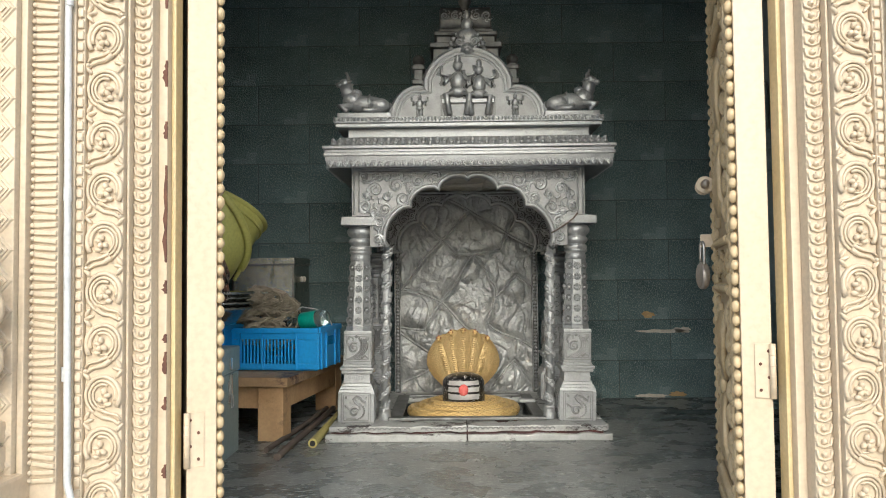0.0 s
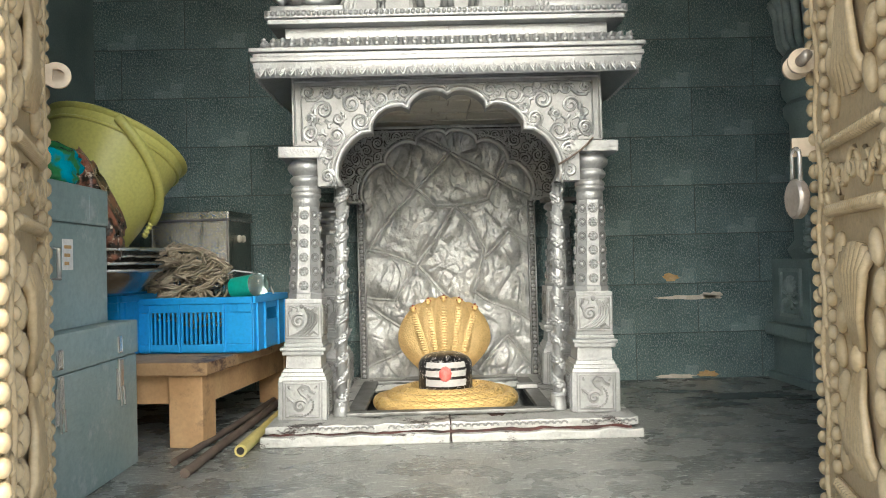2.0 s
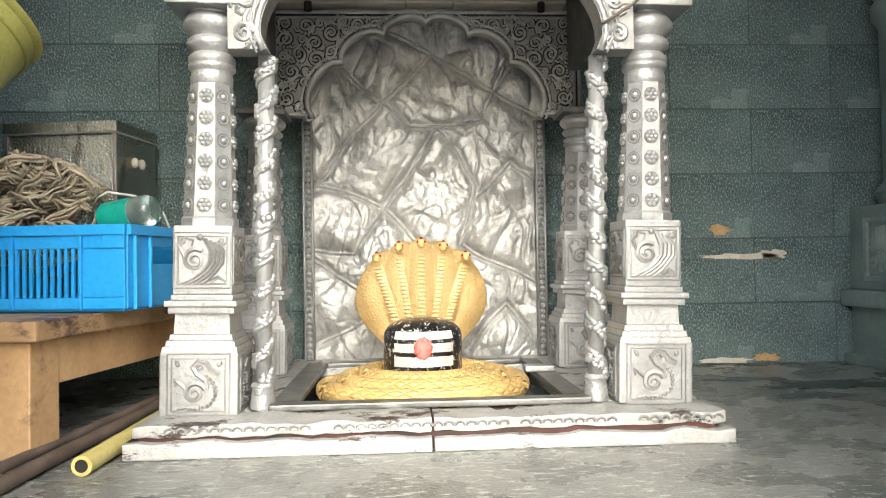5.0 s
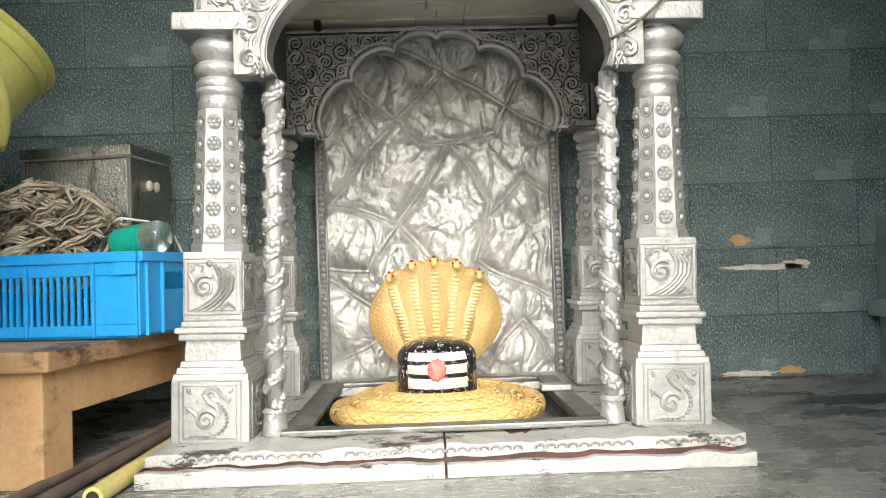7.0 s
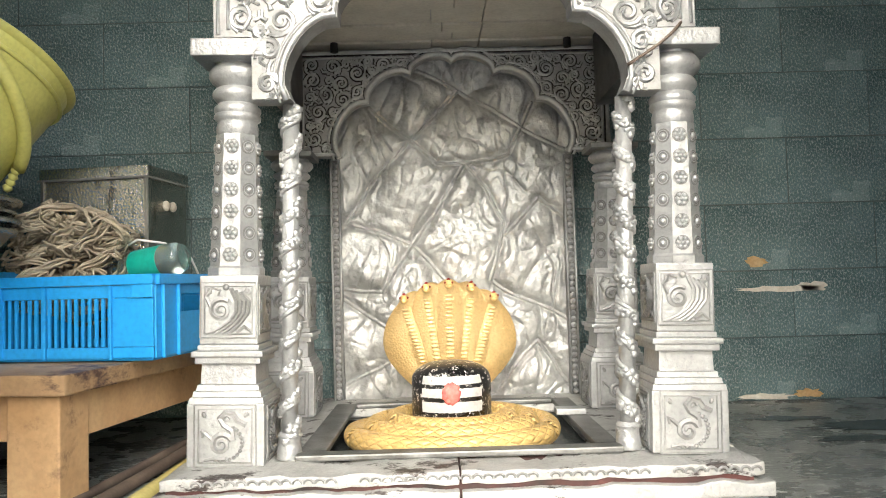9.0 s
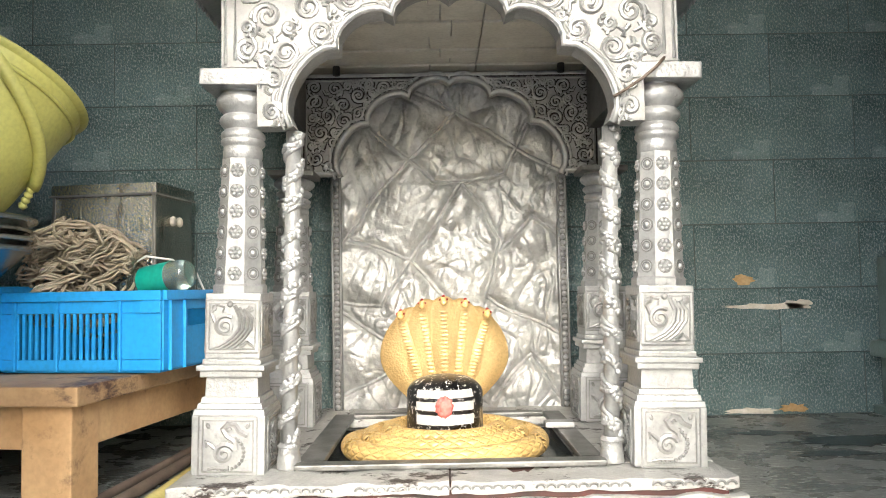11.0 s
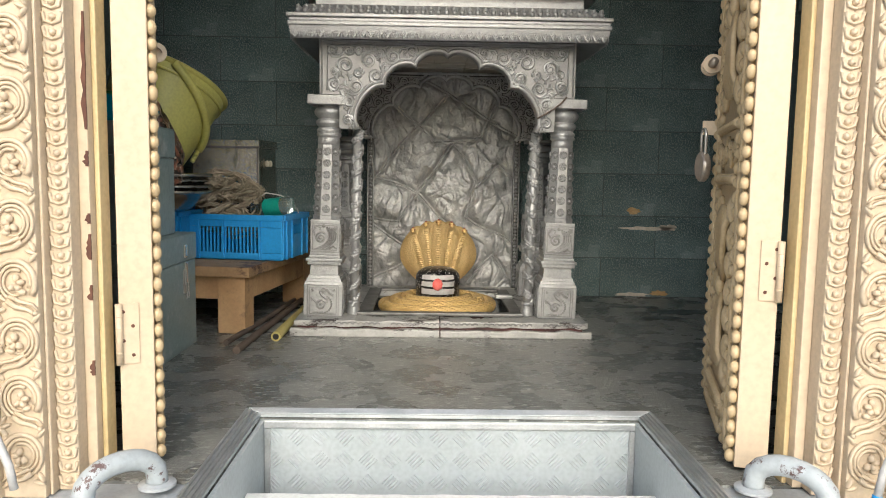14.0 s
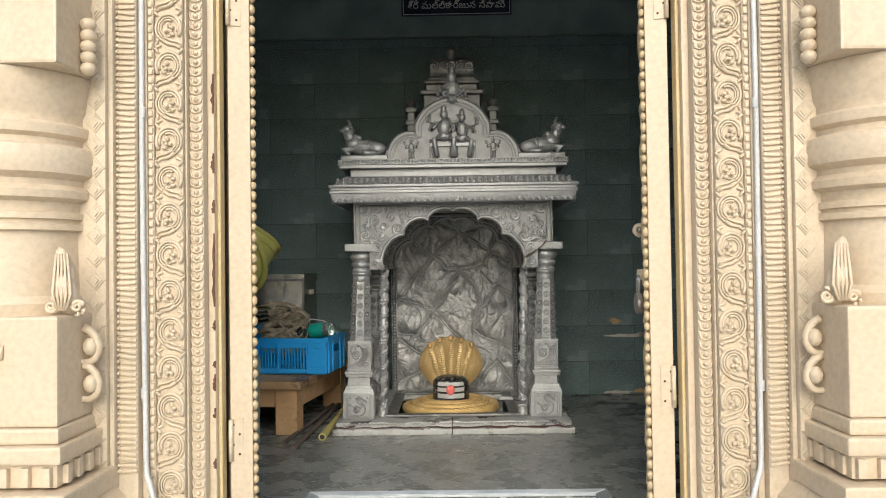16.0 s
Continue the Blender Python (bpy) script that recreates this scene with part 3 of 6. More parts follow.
def plinth():
    rnd = random.Random(2)
    for z0, z1, hx, y0, nm in ((0.0, 0.030, 0.575, 3.03, "lower_plinth"), (0.0365, 0.06, 0.562, 3.045, "upper_plinth")):
        for bx in ((-hx, -0.002, y0, 3.19, z0, z1), (0.002, hx + 0.011, y0 + 0.003, 3.19, z0, z1 - 0.002), (-hx, -0.305, 3.1905, 3.99, z0, z1), (0.305, hx + 0.011, 3.1905, 3.99, z0, z1), (-0.3045, 0.3045, 3.76, 3.99, z0, z1)):
            bm = B(*bx, bevel=0.004)
            bmesh.ops.subdivide_edges(bm, edges=[e for e in bm.edges if e.calc_length() > 0.2], cuts=24)
            for v in bm.verts:
                v.co.y += noise.noise(v.co * 18) * 0.003
                if v.co.z > 0.005:
                    v.co.z += noise.noise(v.co * 23 + Vector((5, 0, 0))) * 0.007
            part(nm, bm, PLINTH_PAINT, shrine)
    part("core", B(-0.552, 0.552, 3.052, 3.189, 0.002, 0.055), CRACK, shrine)
    # scalloped beading along the front edge
    bm = bmesh.new()
    tube(bm, [(0.009 * math.cos(t), 0, 0.008 * math.sin(t)) for t in [math.pi * q / 5 for q in range(6)]], 0.0028, 4)
    scallop = finish("scallop", bm, SILVER_MID, False)
    for i in range(53):
        if rnd.random() < 0.93:
            piece("scallop", scallop, (-0.545 + 1.09 * (i + 0.5) / 52, 3.045, 0.046), shrine)
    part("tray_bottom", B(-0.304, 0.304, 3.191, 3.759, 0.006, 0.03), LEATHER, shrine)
    bm = bmesh.new()
    box(bm, -0.33, 0.335, 3.150, 3.190, 0.0605, 0.074, bevel=0.004)
    box(bm, -0.33, -0.272, 3.190, 3.78, 0.0605, 0.074, bevel=0.004)
    box(bm, 0.285, 0.335, 3.190, 3.78, 0.0605, 0.074, bevel=0.004)
    box(bm, -0.272, 0.285, 3.76, 3.80, 0.0605, 0.074, bevel=0.004)
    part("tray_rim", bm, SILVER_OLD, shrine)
    part("broken_tile", B(0.255, 0.33, 3.50, 3.545, 0.075, 0.09, bevel=0.003), SILVER, shrine)


plinth()


def motif_face(bm, cx, cz, s, y, kind, sign):
    """The carved plume or bird scroll on one face of a pillar block."""
    h = s * 0.45

    def P(u, v):
        return (cx + sign * u * s, cz + v * s)

    for k in (1.0, 0.86):
        relief(bm, [(cx - h * k, cz - h * k), (cx + h * k, cz - h * k), (cx + h * k, cz + h * k), (cx - h * k, cz + h * k), (cx - h * k, cz - h * k)], y, 0.0022, taper=False)
    if kind:
        relief(bm, spiral(cx - sign * 0.12 * s, cz, 0.19 * s, 1.7, 0.9 if sign > 0 else math.pi - 0.9, sign, 26), y - 0.001, 0.0046)
        for k in range(4):
            g = 0.068 * k
            relief(bm, [P(0.04 + g, 0.35 - 0.5 * g), P(0.13 + g, 0.14), P(0.12 + g, -0.04), P(0.02 + g, -0.18), P(-0.14 + 1.3 * g, -0.29), P(-0.34 + 1.7 * g, -0.38)], y - 0.001, 0.0042)
        relief(bm, [P(-0.28, 0.06), P(-0.36, 0.22), P(-0.27, 0.36), P(-0.14, 0.32), P(-0.17, 0.23)], y - 0.001, 0.004)
        relief(bm, spiral(cx + sign * 0.31 * s, cz + 0.32 * s, 0.075 * s, 1.2, 3.4, sign, 10), y - 0.001, 0.004)
        blob(bm, (P(-0.04, 0.37)[0], y - 0.001, P(-0.04, 0.37)[1]), (0.007, 0.005, 0.007), sub=2)
        relief(bm, [P(0.14, -0.36), P(0.26, -0.27), P(0.38, -0.36)], y - 0.001, 0.0045)
    else:
        relief(bm, spiral(cx - sign * 0.05 * s, cz - 0.12 * s, 0.17 * s, 1.5, 0.4 if sign > 0 else math.pi - 0.4, sign, 20), y - 0.001, 0.0058)
        relief(bm, [P(0.12, -0.06), P(0.10, 0.08), P(-0.02, 0.16), P(-0.08, 0.26), P(0.0, 0.34), P(0.12, 0.31), P(0.18, 0.22), P(0.30, 0.16)], y - 0.001, 0.0058, taper=False)
        relief(bm, spiral(cx + sign * 0.02 * s, cz + 0.25 * s, 0.07 * s, 1.0, 0, sign, 10), y - 0.001, 0.004)
        for k in range(13):
            t = radians(58 - 14 * k)
            u, v = P(-0.04 + 0.29 * math.cos(t), -0.10 + 0.26 * math.sin(t))
            blob(bm, (u, y - 0.001, v), (0.0046, 0.004, 0.0046), sub=1)
        relief(bm, [P(-0.16, -0.06), P(-0.28, 0.04), P(-0.34, 0.08), P(-0.32, -0.02)], y - 0.001, 0.0045)
        relief(bm, [P(0.02, -0.33), P(-0.16, -0.32), P(-0.30, -0.35)], y - 0.001, 0.0045)
    for sx in (-1, 1):
        blob(bm, (cx + sx * h * 0.68, y, cz + h * 0.68), (0.005, 0.004, 0.0075), (0, sx * 30, 0), sub=1)


def pillar(cx, cy, sign, top):
    p = thing("shrine_pillar", (cx, cy, 0.06), "silver painted carved pillar of the shrine", "pillar", "shrine pillars")
    bm = bmesh.new()
    box(bm, cx - 0.077, cx + 0.077, cy - 0.077, cy + 0.077, 0.0605, 0.185, bevel=0.004)
    part("base_block", bm, SILVER, p)
    bm = bmesh.new()
    for i, (w, z0, z1) in enumerate(((0.146, 0.185, 0.196), (0.134, 0.197, 0.208), (0.122, 0.209, 0.220), (0.108, 0.221, 0.262))):
        frustum(bm, cx, cy, z0, z1, w + 0.004, w + 0.004, w, w)
        if i:
            frustum(bm, cx, cy, z0 - 0.001, z0, w - 0.004, w - 0.004, w - 0.004, w - 0.004)
    part("stepped_neck", bm, SILVER, p)
    bm = bmesh.new()
    box(bm, cx - 0.066, cx + 0.066, cy - 0.066, cy + 0.066, 0.262, 0.276, bevel=0.003)
    box(bm, cx - 0.072, cx + 0.072, cy - 0.072, cy + 0.072, 0.276, 0.288, bevel=0.003)
    box(bm, cx - 0.062, cx + 0.062, cy - 0.062, cy + 0.062, 0.288, 0.30, bevel=0.003)
    part("collar", bm, SILVER, p)
    part("upper_block", B(cx - 0.059, cx + 0.059, cy - 0.059, cy + 0.059, 0.30, 0.44, bevel=0.004), SILVER, p)
    bm = bmesh.new()
    c8 = 1 / math.cos(math.pi / 8)
    neck = top - (0.187 if top > 0.9 else 0.125)
    lathe(bm, [(0.054 * c8, 0.44), (0.054 * c8, 0.455), (0.050 * c8, 0.46), (0.0405 * c8, neck)], cx, cy, 8, math.pi / 8)
    part("shaft", bm, SILVER, p)
    bm = bmesh.new()
    squash = 1.0 if top > 0.9 else 0.72
    lathe(bm, [(r, neck + squash * h) for r, h in ((0.040, 0.0), (0.043, 0.004), (0.0435, 0.018), (0.041, 0.026), (0.043, 0.030), (0.048, 0.034), (0.0485, 0.041), (0.0455, 0.045), (0.0485, 0.050), (0.048, 0.058), (0.042, 0.064), (0.040, 0.067), (0.045, 0.072), (0.0515, 0.080), (0.052, 0.088), (0.047, 0.096), (0.042, 0.100), (0.044, 0.103), (0.054, 0.111), (0.0595, 0.121), (0.059, 0.132), (0.052, 0.142), (0.046, 0.147), (0.048, 0.151))], cx, cy, 28)
    part("capital", bm, SILVER, p, smooth=True, sharp=50)
    if top > 0.9:
        part("abacus", B(cx - 0.077, cx + 0.077, cy - 0.077, cy + 0.077, 0.886, 0.922, bevel=0.003), SILVER, p)
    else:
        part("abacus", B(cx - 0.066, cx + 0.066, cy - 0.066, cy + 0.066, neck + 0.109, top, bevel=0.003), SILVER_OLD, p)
    # carved lines are coloured darker than the block to imitate relief shading
    bm = bmesh.new()
    motif_face(bm, cx, 0.122, 0.136, cy - 0.078, 0, 1)
    part("carving", bm, SILVER_MID, p)
    bm = bmesh.new()
    motif_face(bm, cx, 0.37, 0.125, cy - 0.060, 1, 1)
    part("carving", bm, SILVER_MID, p)
    # the carved inner sides
    bm = bmesh.new()
    motif_face(bm, 0, 0, 0.12, 0, 0, sign)
    bmesh.ops.transform(bm, matrix=Matrix.Translation((cx - sign * 0.078, cy, 0.122)) @ Matrix.Rotation(radians(-90 * sign), 4, "Z"), verts=bm.verts)
    part("carving", bm, SILVER_SHADED, p)
    bm = bmesh.new()
    motif_face(bm, 0, 0, 0.11, 0, 1, sign)
    bmesh.ops.transform(bm, matrix=Matrix.Translation((cx - sign * 0.060, cy, 0.37)) @ Matrix.Rotation(radians(-90 * sign), 4, "Z"), verts=bm.verts)
    part("carving", bm, SILVER_SHADED, p)
    for f in (-2, -1, 0, 1, 2, 3, 4):
        a = -math.pi / 2 + f * math.pi / 4
        for i in range(6 if top > 0.9 else 4):
            z = 0.482 + i * 0.045
            r = 0.0497 - 0.0095 * (z - 0.46) / 0.275
            piece("rosette" if f % 2 == 0 else "boss", ROSETTE if f % 2 == 0 else BOSS, (cx + r * math.cos(a), cy + r * math.sin(a), z), p, (0, 0, a + math.pi / 2))
    p.rotation_euler[1] = LEAN
    return p




def ringed(name, bm, r):
    """A raised ornament on a flat grey ring that paints the shade round it."""
    me = finish(name, bm, SILVER, True)
    rim = bmesh.new()
    rim.from_mesh(me)
    n = len(rim.faces)
    lathe(rim, [(r, -0.0012), (r, 0.003)], 0, 0, 14, m=Matrix.Rotation(radians(90), 4, "X"))
    rim.faces.ensure_lookup_table()
    for f in rim.faces[n:]:
        f.material_index, f.smooth = 1, False
    rim.to_mesh(me)
    rim.free()
    me.materials.append(SOFT_SHADE)
    return me


bm = bmesh.new()
blob(bm, (0, -0.004, 0), (0.0052, 0.005, 0.0052), sub=2)
for i in range(6):
    a = 2 * math.pi * i / 6
    blob(bm, (0.0092 * math.cos(a), -0.002, 0.0092 * math.sin(a)), (0.0052, 0.0055, 0.0052), sub=2)
ROSETTE = ringed("rosette", bm, 0.0155)
bm = bmesh.new()
blob(bm, (0, -0.002, 0), (0.0072, 0.007, 0.0072), sub=2)
tube(bm, [(0.0112 * math.cos(2 * math.pi * k / 14), -0.001, 0.0112 * math.sin(2 * math.pi * k / 14)) for k in range(14)], 0.0026, 5, closed=True)
BOSS = ringed("boss", bm, 0.0145)

PX = 0.463
LEAN = radians(1.25)
for cx, cy, sg, top in ((-PX, 3.207, -1, 0.922), (PX, 3.207, 1, 0.922), (-0.452, 3.735, -1, 0.789), (0.452, 3.735, 1, 0.789)):
    pillar(cx, cy, sg, top)

# twisted columns just inside the front pillars
for cx, sg in ((-0.347, 1), (0.353, -1)):
    c = thing("twisted_column", (cx, 3.19, 0.06), "silver painted slim twisted stone column", "column", "twisted columns")
    bm = bmesh.new()
    lathe(bm, [(0.0172, 0.0745), (0.0172, 0.7945)], cx, 3.19, 14)
    part("core", bm, SILVER, c, smooth=True)
    rnd = random.Random(31)
    bm = bmesh.new()
    for ph in (0.0, 1.1):
        tube(bm, [(cx + 0.0175 * math.cos(sg * z * 97 + ph), 3.19 + 0.0175 * math.sin(sg * z * 97 + ph), z) for z in [0.085 + 0.705 * i / 260 for i in range(261)]], 0.0056, 6)
    for i in range(360):
        z = 0.09 + 0.70 * i / 360
        an = sg * z * 97 + rnd.uniform(-0.7, 0.7)
        q = rnd.uniform(0.0068, 0.0112)
        blob(bm, (cx + 0.0165 * math.cos(an), 3.19 + 0.0165 * math.sin(an), z + rnd.uniform(-0.010, 0.010)), (q, q, q * rnd.uniform(0.7, 1.2)), sub=1)
    part("vine", bm, SILVER, c, smooth=True)
    bm = bmesh.new()
    lathe(bm, [(0.026, 0.061), (0.027, 0.066), (0.025, 0.085), (0.022, 0.10), (0.026, 0.108), (0.02, 0.116)], cx, 3.19, 14)
    part("foot", bm, SILVER, c, smooth=True, sharp=50)
    c.rotation_euler[1] = LEAN

# ---- front arch, side friezes, inner screen ----
AX = 0.0175
ARCH = foil([(-0.338, 0.795), (-0.240, 0.960), (-0.122, 1.030), (0.0, 1.073)], [0.047, 0.040, 0.034])
FRIEZE = [(-0.492, 0.924), (-0.416, 0.924), (-0.416, 0.795)] + ARCH + [(0.416, 0.795), (0.416, 0.924), (0.492, 0.924), (0.492, 1.139), (-0.492, 1.139)]


def lip(bm, pts, y, r, off):
    out = []
    for i, (x, z) in enumerate(pts):
        a, b = pts[max(0, i - 1)], pts[min(len(pts) - 1, i + 1)]
        dx, dz = b[0] - a[0], b[1] - a[1]
        L = math.hypot(dx, dz) or 1
        out.append((x - dz / L * off, y, z + dx / L * off))
    tube(bm, out, r, 5, flat=0.8)


front = thing("front_arch", (0, 3.15, 0.79), "silver painted many-lobed arch with scroll carving", "arch")
bm = bmesh.new()
plate(bm, FRIEZE, 3.135, 3.195)
part("arch_plate", bm, SILVER_MID, front)
bm = bmesh.new()
lip(bm, ARCH, 3.134, 0.008, 0.008)
lip(bm, ARCH, 3.134, 0.003, 0.022)
part("arch_moulding", bm, SILVER, front, smooth=True)
bm = bmesh.new()
for pts in ([(-0.483, 0.93), (-0.483, 1.128), (0.483, 1.128), (0.483, 0.93)], [(-0.462, 0.94), (-0.462, 1.110), (0.462, 1.110), (0.462, 0.94)]):
    tube(bm, [(x, 3.134, z) for x, z in pts], 0.0045, 4)
part("border_moulding", bm, SILVER, front)


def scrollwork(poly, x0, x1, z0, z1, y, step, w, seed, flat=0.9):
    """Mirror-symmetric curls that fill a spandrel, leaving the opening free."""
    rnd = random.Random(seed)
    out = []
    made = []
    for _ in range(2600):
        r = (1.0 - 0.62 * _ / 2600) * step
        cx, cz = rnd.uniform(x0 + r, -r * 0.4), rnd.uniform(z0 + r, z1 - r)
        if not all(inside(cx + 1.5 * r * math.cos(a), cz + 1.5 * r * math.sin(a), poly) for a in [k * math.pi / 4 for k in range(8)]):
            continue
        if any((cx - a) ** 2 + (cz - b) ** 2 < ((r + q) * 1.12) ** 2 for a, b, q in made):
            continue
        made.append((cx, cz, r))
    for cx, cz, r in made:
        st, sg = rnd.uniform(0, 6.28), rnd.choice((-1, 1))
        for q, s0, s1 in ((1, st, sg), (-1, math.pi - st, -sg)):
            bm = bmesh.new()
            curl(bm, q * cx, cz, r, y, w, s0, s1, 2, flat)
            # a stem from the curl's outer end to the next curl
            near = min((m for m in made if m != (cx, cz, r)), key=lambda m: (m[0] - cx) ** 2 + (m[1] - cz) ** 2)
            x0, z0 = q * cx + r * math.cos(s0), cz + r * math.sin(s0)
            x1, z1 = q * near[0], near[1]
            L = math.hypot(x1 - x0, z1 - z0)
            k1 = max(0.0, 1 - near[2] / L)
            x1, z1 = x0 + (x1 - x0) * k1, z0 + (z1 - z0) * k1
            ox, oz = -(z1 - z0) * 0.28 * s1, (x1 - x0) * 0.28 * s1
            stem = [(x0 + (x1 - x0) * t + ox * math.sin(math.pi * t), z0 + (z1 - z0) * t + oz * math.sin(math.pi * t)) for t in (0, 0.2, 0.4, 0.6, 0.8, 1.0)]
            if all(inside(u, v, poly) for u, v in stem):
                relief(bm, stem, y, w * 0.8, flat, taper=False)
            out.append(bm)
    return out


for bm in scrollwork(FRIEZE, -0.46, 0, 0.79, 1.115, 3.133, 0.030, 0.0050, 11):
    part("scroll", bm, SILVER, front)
# wider flat dark copies paint shade beside each scroll
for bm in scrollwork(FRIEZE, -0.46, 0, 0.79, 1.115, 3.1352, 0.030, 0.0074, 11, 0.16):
    part("groove", bm, RELIEF_SHADE, front, "dark shade painted round the scroll")
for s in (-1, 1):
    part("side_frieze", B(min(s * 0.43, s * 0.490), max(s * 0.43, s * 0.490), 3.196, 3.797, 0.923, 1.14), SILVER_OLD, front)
ys = [3.197, 3.30, 3.42, 3.53, 3.64, 3.71, 3.78, 3.86, 3.94]
for q, (y0, y1) in enumerate(zip(ys, ys[1:])):
    for x0, x1 in ((-0.424, -0.05 + 0.03 * (q % 3)), (-0.047 + 0.03 * (q % 3), 0.09), (0.093, 0.424)):
        part("soffit_plank", B(x0, x1, y0, y1 - 0.004, 1.118 + 0.005 * ((q + int(x0 * 10)) % 2), 1.1395, bevel=0.002), BOARD, front)

front.location.x += AX
SY0 = 3.80
SARCH = foil([(-0.330, 0.79), (-0.246, 0.945), (-0.123, 1.026), (0.0, 1.063)], [0.046, 0.040, 0.032])
SCREEN = [(-0.462, 0.79)] + SARCH + [(0.462, 0.79), (0.462, 1.104), (-0.462, 1.104)]
screen = thing("inner_screen", (0, SY0, 0.79), "dark silver arched screen with dense scroll carving", "arch screen")
bm = bmesh.new()
plate(bm, SCREEN, SY0, SY0 + 0.03)
part("screen_plate", bm, SILVER_MID, screen)
bm = bmesh.new()
lip(bm, SARCH, SY0 - 0.003, 0.0095, 0.007)
part("moulding", bm, SILVER_LEAF, screen, smooth=True)
bm = bmesh.new()
lip(bm, SARCH, SY0 - 0.001, 0.0045, 0.024)
part("moulding", bm, SILVER_LEAF, screen, smooth=True)
# black strip colours in the shade between the two arch mouldings
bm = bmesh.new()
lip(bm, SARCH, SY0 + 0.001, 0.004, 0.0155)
part("groove", bm, DARK, screen, "black shade strip in the groove round the arch")
# the third, black strip paints shade between the border mouldings
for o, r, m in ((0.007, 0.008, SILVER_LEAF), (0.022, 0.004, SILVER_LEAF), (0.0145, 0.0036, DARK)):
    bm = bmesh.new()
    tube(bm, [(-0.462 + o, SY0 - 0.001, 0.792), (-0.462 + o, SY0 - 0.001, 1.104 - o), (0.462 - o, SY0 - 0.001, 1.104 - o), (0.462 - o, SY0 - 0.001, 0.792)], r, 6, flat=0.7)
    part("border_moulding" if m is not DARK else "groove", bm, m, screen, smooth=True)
for x in (-0.395, 0.395):
    bm = bmesh.new()
    tube(bm, [(x - 0.066, SY0 - 0.001, 0.796), (x + 0.064, SY0 - 0.001, 0.796)], 0.006, 6)
    part("border_moulding", bm, SILVER_LEAF, screen, smooth=True)
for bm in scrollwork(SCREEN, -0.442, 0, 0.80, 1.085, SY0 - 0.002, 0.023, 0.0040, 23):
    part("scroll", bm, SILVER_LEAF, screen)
# engraved lines drawn as flat black copies, their shade put into the colour
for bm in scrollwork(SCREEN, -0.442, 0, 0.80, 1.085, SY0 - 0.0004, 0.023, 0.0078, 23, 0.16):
    part("groove", bm, DARK, screen, "black shade of the engraving round the scroll")
screen.location.x += 0.0266

for x in (-0.315, 0.365):
    bm = bmesh.new()
    lathe(bm, [(0.011, 1.090), (0.011, 1.117)], x, 3.77, 10)
    single("iron_bar", bm, DARK, "dark short iron bar above the screen", "bar", "iron bars", smooth=True, sharp=40)

# ---- beaten silver back panel ----
panel = thing("relief_panel", (0, 3.86, 0.06), "beaten silver relief panel with rocks and vines", "relief panel")
NX, NZ = 320, 460
PY = 3.952
bm = bmesh.new()
ridges = [
    [(-0.35, 0.60), (-0.13, 0.86)],
    [(-0.25, 0.97), (-0.13, 0.86), (0.03, 1.02), (0.23, 0.89), (0.36, 0.82)],
    [(-0.10, 1.09), (0.03, 1.02)],
    [(-0.13, 0.86), (-0.05, 0.79), (0.04, 0.78), (0.18, 0.81), (0.23, 0.89)],
    [(0.04, 0.78), (-0.05, 0.64), (-0.13, 0.53), (-0.22, 0.39), (-0.35, 0.40)],
    [(-0.33, 0.61), (-0.13, 0.53), (0.02, 0.37)],
    [(0.04, 0.78), (0.11, 0.70), (0.16, 0.60), (0.11, 0.41)],
    [(0.16, 0.56), (0.27, 0.67), (0.36, 0.60)],
    [(0.11, 0.41), (0.35, 0.29)],
    [(0.13, 0.09), (0.25, 0.22), (0.35, 0.09)],
    [(-0.35, 0.37), (-0.17, 0.24)],
    [(-0.35, 0.10), (-0.18, 0.19)],
    [(0.26, 0.97), (0.23, 0.89)],
]
veins = [(a, b) for line in ridges for a, b in zip(line, line[1:])]


def vein(x, z):
    d = 9.0
    for (ax, az), (bx, bz) in veins:
        vx, vz = bx - ax, bz - az
        k = max(0, min(1, ((x - ax) * vx + (z - az) * vz) / (vx * vx + vz * vz)))
        d = min(d, math.hypot(x - ax - k * vx, z - az - k * vz))
    return d


grid = []
for j in range(NZ + 1):
    row = []
    for i in range(NX + 1):
        x, z = -0.375 + 0.75 * i / NX, 0.035 + 1.08 * j / NZ
        q = Vector((x * 7, z * 7, 3.1))
        wx, wz = x + 0.014 * noise.noise(q), z + 0.014 * noise.noise(q + Vector((9, 2, 0)))
        d = vein(wx, wz)
        # a raised cord between two creases, and the swelling rock beyond it
        h = 0.011 * math.exp(-(d / 0.0038) ** 2) - 0.010 * math.exp(-(d / 0.013) ** 2) + 0.010 * (1 - math.exp(-d / 0.04))
        u = Vector((wx * 7 + 0.5 * noise.noise(q * 1.3), wz * 5 + 0.5 * noise.noise(q * 1.6), 1.7))
        h += 0.022 * noise.noise(u)
        # folds of the beaten rock: smooth backs with sharp creases that run aslant
        w1 = 0.9 * noise.noise(q * 1.1)
        f1 = abs(noise.noise(Vector((wx * 13 + 6 * wz + w1, wz * 6 - 7 * wx, 4.2))))
        f2 = abs(noise.noise(Vector((wx * 20 - 9 * wz, wz * 9 + 8 * wx + w1, 8.2))))
        f3 = noise.noise(Vector((wx * 42 + 12 * wz + 2 * w1, wz * 26, 5.1)))
        h += 0.024 * min(f1, 0.20) + 0.014 * min(f2, 0.16) + 0.0022 * f3 + 0.0012 * noise.noise(Vector((x * 95, z * 70, 0.4)))
        row.append(bm.verts.new((x, PY - h, z)))
    grid.append(row)
